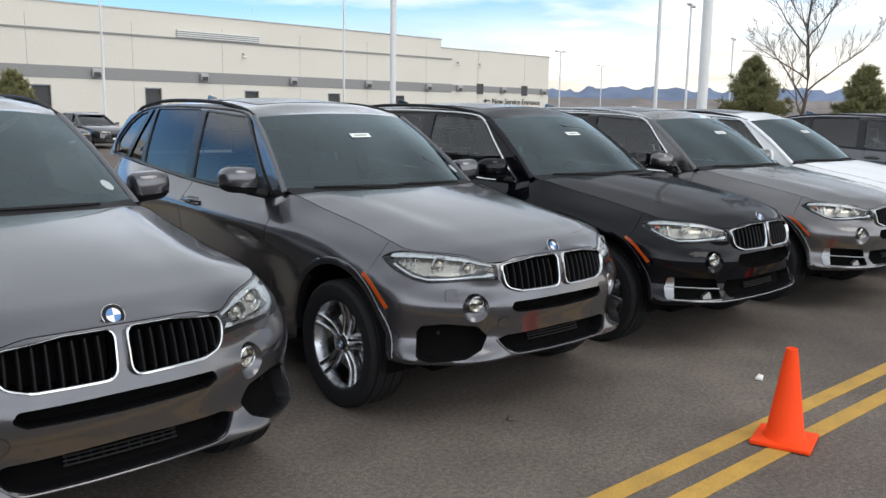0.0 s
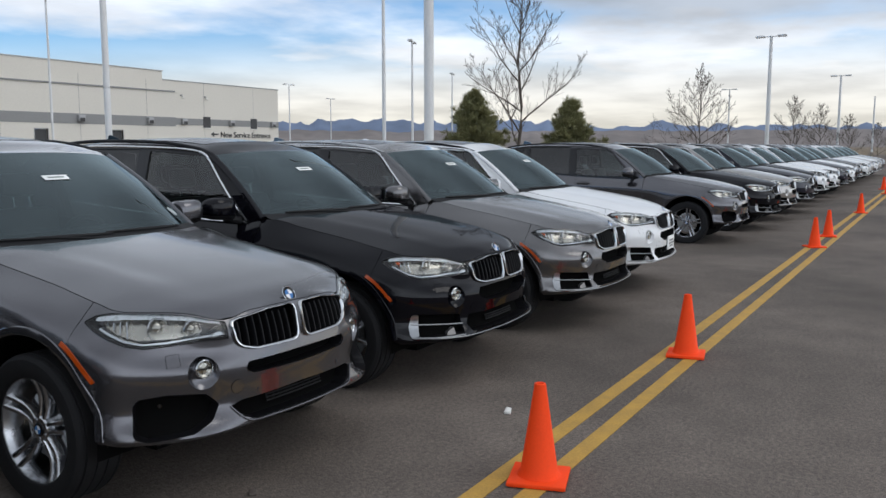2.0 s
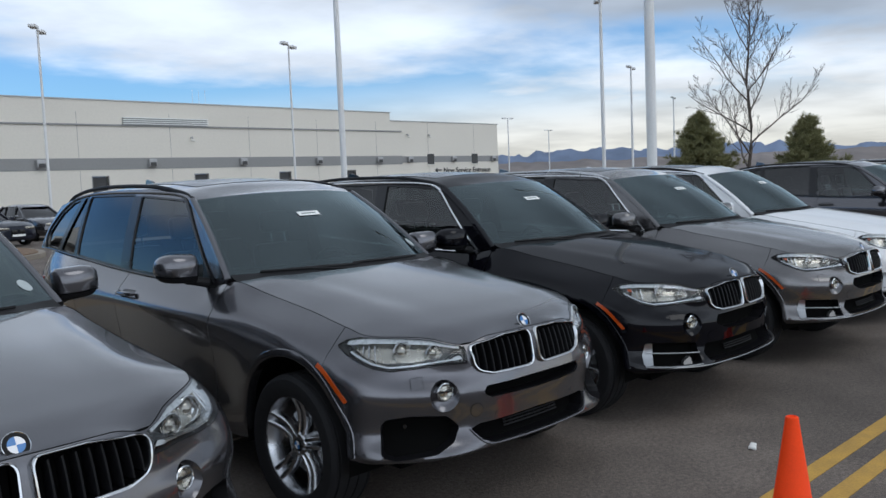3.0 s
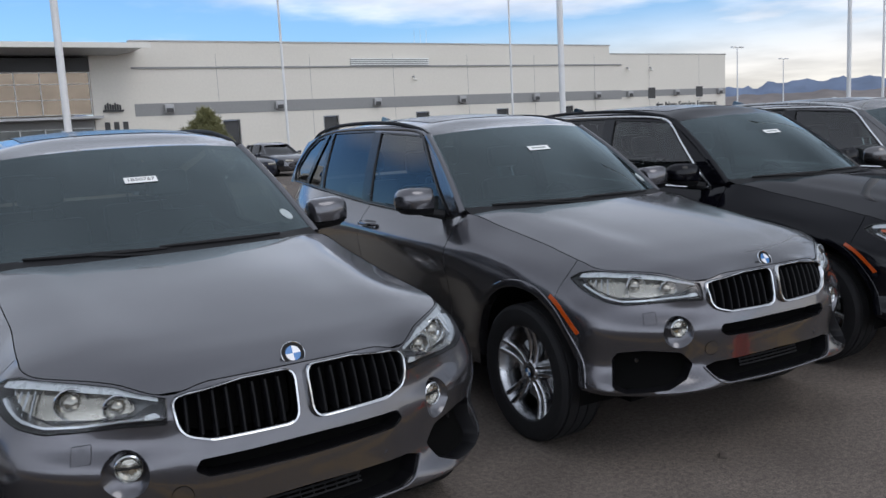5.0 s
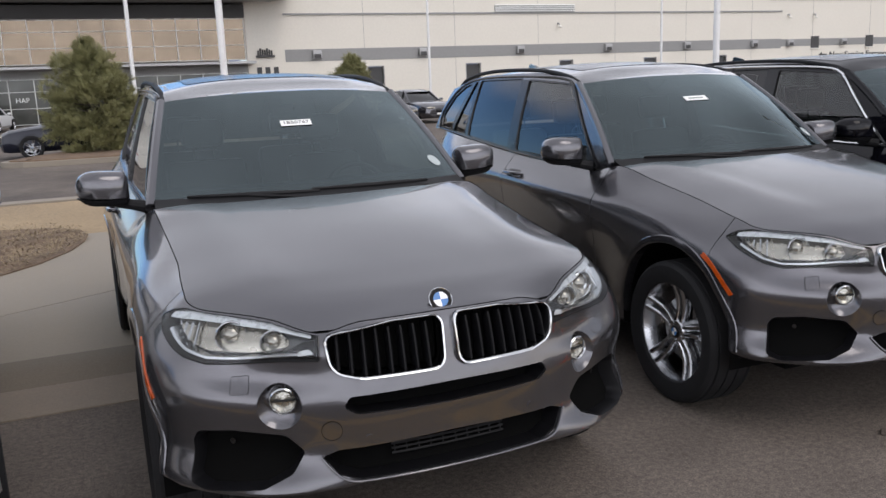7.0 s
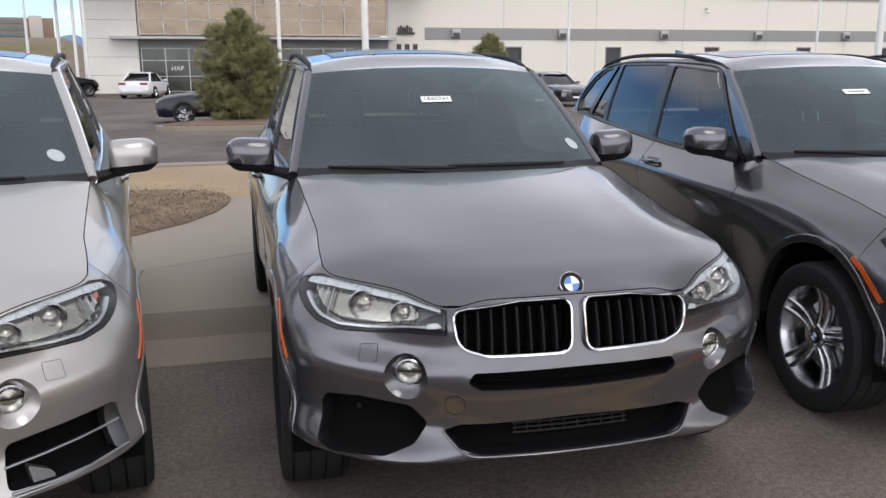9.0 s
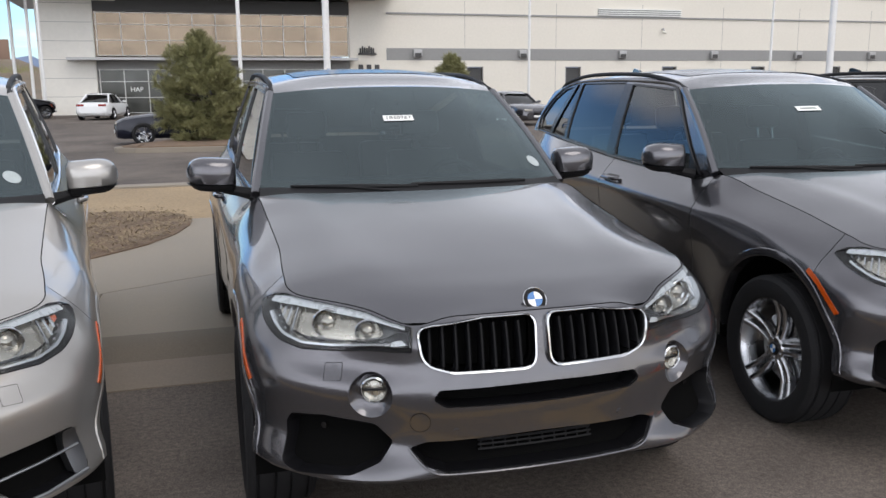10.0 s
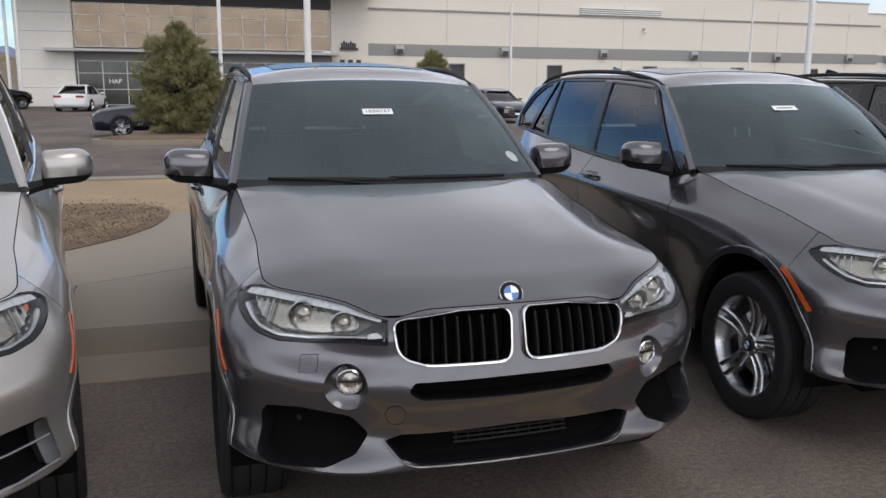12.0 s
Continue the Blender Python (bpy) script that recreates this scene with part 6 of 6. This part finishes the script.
def pine(m, seed, height, width, label):
    """A bushy young pine: whorled boughs thick with needle tufts."""
    rnd = random.Random(seed)
    root = thing("pine_tree", label, "tree", m, "young pines")
    part("trunk", mesh_from("trunk", *tube([(0, 0, 0), (0.02, 0, height * .5), (0, .02, height * .96)], [.09, .06, .015], 8)), BARK, root)
    rng = np.random.default_rng(seed)
    boughs, cs, axs = [], [], []
    levels = 17
    for lv in range(levels):
        t = lv / (levels - 1)
        z = height * (0.02 + 0.90 * t)
        reach = width / 2 * ((0.72 + 0.28 * t / 0.38) if t < 0.38 else max(0.07, 1 - ((t - 0.38) / 0.62) ** 1.35))
        for k in range(int(15 - 8 * t)):
            az = rnd.uniform(0, 6.28)
            L_ = reach * rnd.uniform(0.62, 1.14) * (1 + .12 * math.sin(3 * az + seed))
            rise = 0.10 + 0.75 * t
            base = Vector((0, 0, z))
            tip = Vector((math.cos(az) * L_, math.sin(az) * L_, z + L_ * rise * rnd.uniform(.5, 1.0)))
            boughs.append(tube([base, (base + tip) / 2 + Vector((0, 0, -.04)), tip], [.022, .014, .006], 4, False))
            n = int(8 + 15 * L_ / (width / 2))
            u = rng.uniform(0.40, 1.04, n)[:, None]
            c = np.array(base) * (1 - u) + np.array(tip) * u + rng.normal(0, 1, (n, 3)) * (.09, .09, .06)
            c[:, 2] = np.maximum(c[:, 2], 0.06 + .1 * rng.random(n))
            d = np.array((tip - base).normalized()) + rng.normal(0, .45, (n, 3)) + (0, 0, .7)
            cs.append(c)
            axs.append(d / np.linalg.norm(d, axis=1)[:, None])
    per = 26
    c, ax = np.repeat(np.concatenate(cs), per, 0), np.repeat(np.concatenate(axs), per, 0)
    dr = ax + rng.normal(0, .48, c.shape)
    dr /= np.linalg.norm(dr, axis=1)[:, None]
    sd = np.cross(dr, rng.normal(0, 1, c.shape))
    sd *= 0.0085 / np.linalg.norm(sd, axis=1)[:, None]
    e = c + dr * rng.uniform(.12, .24, len(c))[:, None]
    v = np.stack([c - sd, c + sd, e + sd * .4, e - sd * .4], 1).reshape(-1, 3)
    f = np.arange(len(v)).reshape(-1, 4)
    part("branchwork", mesh_from("branchwork", *join(*boughs)), BARK, root)
    part("crown", mesh_from("crown", v, f, False), NEEDLES, root, "dense green needles")
    return root


x, y = polar(67.3, 30)
plant_bare(pose(x, y, 0, 0, 0, 40), 11, 8.5, 0.85, "leafless tree with upswept twiggy branches")
x, y = polar(78.9, 47)
plant_bare(pose(x, y, 0, 0, 0, 120), 23, 7.6, 1.15, "leafless spreading tree on the verge", 0.72, 0.12)
for az, d, h, s in ((84.5, 75, 6.5, 31), (86.0, 85, 6.2, 37), (87.6, 95, 5.5, 41), (89.2, 110, 5.0, 43)):
    x, y = polar(az, d)
    plant_bare(pose(x, y, 0, 0, 0, s * 7), s, h, 0.85, "distant leafless tree beside the road", 0.85, 0.18)
x, y = polar(64.25, 30)
pine(pose(x, y, 0), 3, 3.7, 2.1, "small bushy green pine behind the cars")
x, y = polar(70.7, 31)
pine(pose(x, y, 0, 0, 0, 70), 4, 3.4, 2.0, "small bushy green pine behind the cars")
x, y = polar(0.7, 26.6)
pine(pose(x, y, 0.05), 5, 3.3, 2.6, "broad bushy green pine on a kerbed island")
x, y = polar(17.1, 33)
pine(pose(x, y, 0), 6, 2.9, 1.7, "bushy green pine behind the parked cars")

# kerbed island with the broad pine
isl = [(-3.05, 20.9), (-2.6, 20.3), (-1.5, 20.15), (6.0, 19.9), (9, 21.5), (9, 26.0), (3.5, 26.3), (-0.5, 25.0), (-2.4, 22.4)]
isl = [tuple(p) for p in catmull(np.array(isl), 4, True)]
slab("island_kerb", isl, -0.02, 0.13, CONCRETE, "raised concrete kerb of a planting island", "kerb")
inner = shrink(np.array(isl), 0.2)
slab("island_soil", [tuple(p) for p in inner], 0.13, 0.16, MULCH, "brown mulch on a kerbed island", "planting bed")

# ---------------------------------------------------------------- far country
def ridge(name, d, az0, az1, base, amp, seed, material, label, sink=0.0):
    v, f, n = [], [], 700
    for i in range(n):
        az = az0 + (az1 - az0) * i / (n - 1)
        h = (base - sink * min(1, max(0, (az - 56) / 20))) + amp * (0.6 * noise.noise((az * 0.16, seed, 0)) + 0.7 * noise.noise((az * 0.45, seed, 4)) + 0.6 * noise.noise((az * 1.1, seed, 8)) + 0.3 * noise.noise((az * 2.7, seed, 8)))
        for k, (t, dd) in enumerate(((0, -350), (0.45, -160), (1, 0), (0.2, 300))):
            x, y = polar(az, d + dd + 60 * noise.noise((az * 0.9, k, seed)))
            hh = h * t * (1 if k != 1 else 1 + 0.25 * noise.noise((az * 1.7, k, seed)))
            v.append((x, y, hh - 1))
    ob = part(name, mesh_from(name, v, grid_faces(n, 4), sharp=80), material)
    return tagged(ob, label, "mountain", kind="structure")


ridge("mountain_range", 3300, -60, 140, 108, 30, 2.3, HILL_HAZED, "mountain range on the horizon, coloured with blue haze", 30.0)
ridge("foothill", 2300, -60, 140, 44, 7, 7.1, HILL_NEAR, "brown-grey foothills below the mountains")


def brush(seed, az0, az1, d0, d1, count, hmax):
    rnd = random.Random(seed)
    v, f = [], []
    for c in range(count):
        x, y = polar(rnd.uniform(az0, az1), rnd.uniform(d0, d1))
        hgt, wd = rnd.uniform(.4, 1) * hmax, rnd.uniform(.8, 1.8) * hmax
        for s in range(46):
            a = rnd.uniform(0, 6.28)
            r = wd / 2 * math.sqrt(rnd.random())
            bx, by, bz = x + r * math.cos(a), y + r * math.sin(a), hgt * rnd.uniform(.0, .7) * (1 - (r / wd * 1.4) ** 2)
            k = len(v)
            dx, dy, dz = rnd.gauss(0, .25), rnd.gauss(0, .25), rnd.uniform(.2, .6) * hgt * .6
            wv = 0.05
            v += [(bx - wv, by, bz), (bx + wv, by, bz), (bx + dx, by + dy, bz + dz)]
            f.append((k, k + 1, k + 2))
    return v, f


tagged(part("brush", mesh_from("brush", *brush(9, 72, 92, 95, 200, 650, 2.7), smooth=False), SHRUB), "brown winter brush along the skyline", "brush", kind="stuff")
tagged(part("far_trees", mesh_from("far_trees", *[(np.array(v) + (0, 0, 7.0), f) for v, f in [brush(12, -16, -8.6, 285, 320, 60, 4.5)]][0], smooth=False), NEEDLES), "dark far trees on the brown rise", "trees", kind="stuff")


def hillside():
    """A brown rise beyond the car park, higher towards the showroom's outer end."""
    v, n, m = [], 60, 14
    for i in range(n):
        az = -34 + 30 * i / (n - 1)
        for j in range(m):
            t = j / (m - 1)
            x, y = polar(az, 170 + 330 * t)
            rise = 17.0 * (3 * t * t - 2 * t ** 3) * min(1, max(0, (-5.5 - az) / 4.0))
            v.append((x, y, rise + 0.6 * t * noise.noise((az * .7, t * 6, 2)) - 0.04 * (1 - t)))
    return v, [tuple(reversed(q)) for q in grid_faces(n, m)]


tagged(part("hillside", mesh_from("hillside", *hillside()), PRAIRIE), "brown grassy rise beyond the car park", "hill", kind="structure")
ox, oy = polar(-13.2, 470)
office = thing("office_block", "distant brown and green glass office block", "building", pose(ox, oy, 15.5, 0, 0, 12))
part("wall", boxed(-26, 26, 0, 24, 0, 10.5, 0.2), surface("office_brown", (0.24, 0.16, 0.12), 0.8, vary=0.1, scale=0.2), office)
for k in range(3):
    part("window_band", boxed(-24, 14, -0.3, -0.02, 1.6 + 3 * k, 3.2 + 3 * k), surface("office_glass", (0.05, 0.10, 0.11), 0.2, coat=0.3), office, "green glass band")
part("stair_tower", boxed(15, 21, -1.5, -0.05, 0, 11.5, 0.2), surface("office_pale", (0.45, 0.42, 0.38), 0.8), office)


# ---------------------------------------------------------------- the row of parked cars
ROW = "row of parked sports utility cars"
sport_car = thing("suv", "dark grey metallic sports utility car with a twin chrome grille", "car", pose(0, 0, 0), ROW)
build_suv(sport_car, True, GUNMETAL)
lux_car = thing("suv", "black sports utility car with bright window trim and chrome grille", "car", pose(4.83, -0.10, 0, 0, 0, -2.1), ROW)
build_suv(lux_car, False, BLACK_PAINT)


HIDDEN_FAR = ("seat", "seat_back", "headrest", "headrest_post", "flap_gap", "tow_gap", "washer_flap", "sensor", "grille_bar", "handle_recess", "cabin_floor", "gauge_hood", "wheel_boss", "steering_wheel",
              "inner_mirror", "round_sticker", "wiper_arm", "bulb_lens", "reflector_wedge", "lamp_mask", "brake_disc", "hub_cap", "cap_field", "badge_field", "seal", "bar", "backing", "mirror_glass", "tow_cover", "opening_edge", "mirror_base",
              "slat", "dashboard", "reflector", "headlining", "pillar_cover", "bezel", "rim", "bonnet_gap", "screen_border", "light_strip", "door_handle", "sensor_cover")


def thin_out(ob):
    """Takes away what is too small or too deep inside to be seen on a far car."""
    gone = [o for o in ob.children_recursive if o.name.split(".")[0] in HIDDEN_FAR and not any(c.name.split(".")[0] not in HIDDEN_FAR for c in o.children_recursive)]
    bpy.data.batch_remove(gone)


def park(src, x, y, turn, paint, label, rails=None):
    ob = copy_thing(src, pose(x, y, 0, 0, 0, turn))
    tagged(ob, label)
    repaint(ob, paint, rails)
    return ob


car_b = park(sport_car, 2.543, 0.01, -3.0, GUNMETAL, "dark grey metallic sports utility car with black roof rails")
car_d = park(lux_car, 7.11, -0.28, -2.5, WARM_GREY, "warm grey metallic sports utility car with chrome window trim", SATIN)
car_e = park(lux_car, 9.25, -0.28, 0.5, WHITE_PAINT, "white sports utility car with a plate holder")
car_f = park(sport_car, 15.0, -0.32, -0.5, GUNMETAL, "dark grey metallic sports utility car beside an empty bay")
car_z = park(lux_car, -2.41, 0.0, 7.0, SILVER, "silver sports utility car with chrome window trim")
order = [BLACK_PAINT, SILVER, NAVY, BLACK_PAINT, WHITE_PAINT, WHITE_PAINT, NAVY, WHITE_PAINT, BLACK_PAINT, GUNMETAL, WHITE_PAINT, WHITE_PAINT, SILVER, WHITE_PAINT, SILVER, GUNMETAL]
words = {id(BLACK_PAINT): "black", id(SILVER): "silver", id(NAVY): "navy blue", id(WHITE_PAINT): "white", id(GUNMETAL): "dark grey"}
rnd = random.Random(4)
for i, p in enumerate(order):
    x = 17.6 + 2.5 * i
    ob = park(lux_car, x, -0.40 - 0.045 * (x - 15) + rnd.uniform(-.12, .12), rnd.uniform(-3, 1), p, words[id(p)] + " sports utility car with chrome trim")
    if i > 2:
        thin_out(ob)
stock_label(sport_car, -0.07, 0.582, "1B50767")
stock_label(car_b, -0.13, 0.612, "")
stock_label(lux_car, -0.13, 0.612, "")
stock_label(car_d, -0.13, 0.612, "")
stock_label(car_e, -0.13, 0.612, "")
c = on_skin(0.0, 0.555, 0.0)
plate = part("front_plate", boxed(-.16, .16, -.012, 0.0, -.08, .08, .006), PAPER, car_e, "white dealer plate with grey bars", pose(c[0], c[1] - .004, .555))
for k, w_ in ((.028, .10), (-.005, .12), (-.038, .08)):
    part("print_bar", boxed(-w_, w_, -.0155, -.0125, k - .011, k + .011), WALL_BAND, plate)

# ---------------------------------------------------------------- cars in the lots behind
def build_sedan(root, paint, length=4.7):
    """A low saloon: lofted body, glazed cabin, lamps and wheels; nose towards -y, front axle at y = 0."""
    ys = [-0.80, -0.74, -0.55, -0.2, 0.3, 0.62, 1.2, 2.0, 2.8, 3.3, 3.65, 3.8, 3.86]
    top = [.56, .71, .80, .86, .91, .93, .93, .94, .95, .95, .93, .86, .70]
    wid = [.60, .76, .86, .90, .905, .905, .905, .905, .905, .90, .86, .80, .66]
    bot = [.28, .22, .20, .20, .20, .20, .20, .20, .20, .20, .24, .30, .40]
    v = []
    for y, t, w_, b in zip(ys, top, wid, bot):
        half = [(w_ * .86, b), (w_, b + .14), (w_ * 1.0, (b + t) / 2), (w_ * .985, t - .16), (w_ * .95, t - .05), (w_ * .82, t), (w_ * .4, t + .025)]
        v += [(-x, y, z) for x, z in half] + [(x, y, z) for x, z in reversed(half)]
    k = 14
    f = [(i * k + j, i * k + (j + 1) % k, (i + 1) * k + (j + 1) % k, (i + 1) * k + j) for i in range(len(ys) - 1) for j in range(k)]
    f += [tuple(range(k)), tuple(reversed(range((len(ys) - 1) * k, len(ys) * k)))]
    part("body", mesh_from("body", v, f, sharp=40), paint, root)
    cab = [(0.62, .90, .78), (1.28, 1.36, .60), (1.9, 1.43, .60), (2.5, 1.40, .58), (3.28, .96, .72)]
    gv = []
    for y, z, w_ in cab:
        gv += [(-.80, y, .90), (-w_, y, z - .03), (-w_ * .8, y, z), (w_ * .8, y, z), (w_, y, z - .03), (.80, y, .90)]
    part("cabin_glass", mesh_from("cabin_glass", gv, grid_faces(5, 6)), PRIVACY, root, "dark cabin glass")
    rv = []
    for y, z, w_ in ((1.20, 1.33, .61), (1.5, 1.42, .61), (1.9, 1.445, .61), (2.3, 1.43, .60), (2.62, 1.36, .59)):
        rv += [(-w_ - .01, y, z - .05), (-w_ * .8, y, z + .012), (w_ * .8, y, z + .012), (w_ + .01, y, z - .05)]
    part("roof", mesh_from("roof", rv, grid_faces(5, 4)), paint, root)
    for s in (-1, 1):
        for y in (1.22, 2.02):
            part("pillar", mesh_from("pillar", *tube([(s * .805, y + .12, .90), (s * .615, y + .22, 1.38)], .03, 6)), GLOSS_BLACK, root)
        part("pillar", mesh_from("pillar", *tube([(s * .79, .63, .90), (s * .61, 1.28, 1.35)], .03, 6)), paint, root)
        part("pillar", mesh_from("pillar", *tube([(s * .76, 3.2, .95), (s * .59, 2.55, 1.37)], .05, 6)), paint, root)
        part("headlight", boxed(s * .50 - .19, s * .50 + .19, -.79, -.55, .60, .70, .03), LAMP_METAL, root)
        part("tail_lamp", boxed(s * .58 - .2, s * .58 + .2, 3.70, 3.88, .76, .88, .02), RED_LENS, root)
        part("grille", boxed(s * .14 - .11, s * .14 + .11, -.835, -.76, .44, .62, .02), GLOSS_BLACK, root)
        part("door_mirror", boxed(s * .97 - .09, s * .97 + .09, .78, .88, .93, 1.04, .03), paint, root)
        for y in (0, 2.85):
            w_ = copy_thing(RIM_SOURCE, pose(s * .845, y, .335, 0, 0, 0 if s > 0 else 180) @ Matrix.Diagonal((.9, .905, .905, 1)))
            w_.parent = root
            w_.matrix_basis = pose(s * .845, y, .335, 0, 0, 0 if s > 0 else 180) @ Matrix.Diagonal((.9, .905, .905, 1))
            n = 14
            av = [(s * x, y + r * math.cos(a), .335 + r * math.sin(a)) for a in np.linspace(0, math.pi, n) for x, r in ((.70, .37), (.912, .37))]
            part("arch_liner", mesh_from("arch_liner", av, grid_faces(n, 2)), VOID_SHADE, root)
    part("number_plate", boxed(-.26, .26, -.85, -.835, .36, .44), PAPER, root)
    return root


RIM_SOURCE = next(o for o in sport_car.children if o.name.startswith("wheel"))
x, y = polar(-3.05, 26.9)
sedan = thing("sedan", "dark blue saloon car with bright wheels beside a pine", "car", pose(x, y + .85, 0, 0, 0, -88), "cars in the lot behind")
build_sedan(sedan, NAVY)


def lot_car(src, az, d, turn, paint, label):
    x, y = polar(az, d)
    ob = copy_thing(src, pose(x, y, 0, 0, 0, turn))
    ob["group"] = "cars in the lot behind"
    tagged(ob, label)
    repaint(ob, paint)
    thin_out(ob)
    return ob


lot_car(sedan, -4.7, 54, 169, WHITE_PAINT, "white saloon car parked before the showroom")
lot_car(lux_car, -8.8, 56, 120, BLACK_PAINT, "black sports utility car parked near the showroom")
lot_car(lux_car, -10.0, 57, 130, WHITE_PAINT, "white sports utility car parked near the showroom")
cols = [GUNMETAL, BLACK_PAINT, NAVY, GUNMETAL, BLACK_PAINT, SILVER, WHITE_PAINT, GUNMETAL]
names = ["grey", "black", "navy blue", "grey", "black", "silver", "white", "grey"]
for i in range(4):
    lot_car(sedan, 14.2 + 2.7 * i, 27.5 + 3.3 * i, 8 + 4 * (i % 3), cols[i], names[i] + " car in a row before the building")
for i, (az, d) in enumerate(((83.2, 66), (84.0, 72), (84.6, 79), (80.2, 60), (77.0, 58), (86.4, 110), (87.3, 120), (82.4, 95))):
    lot_car(lux_car if i % 2 else sedan, az, d, 85 + 5 * (i % 4), (cols + [WHITE_PAINT])[(i * 3 + 2) % 8], names[(i * 3 + 2) % 8] + " car in the far lot")
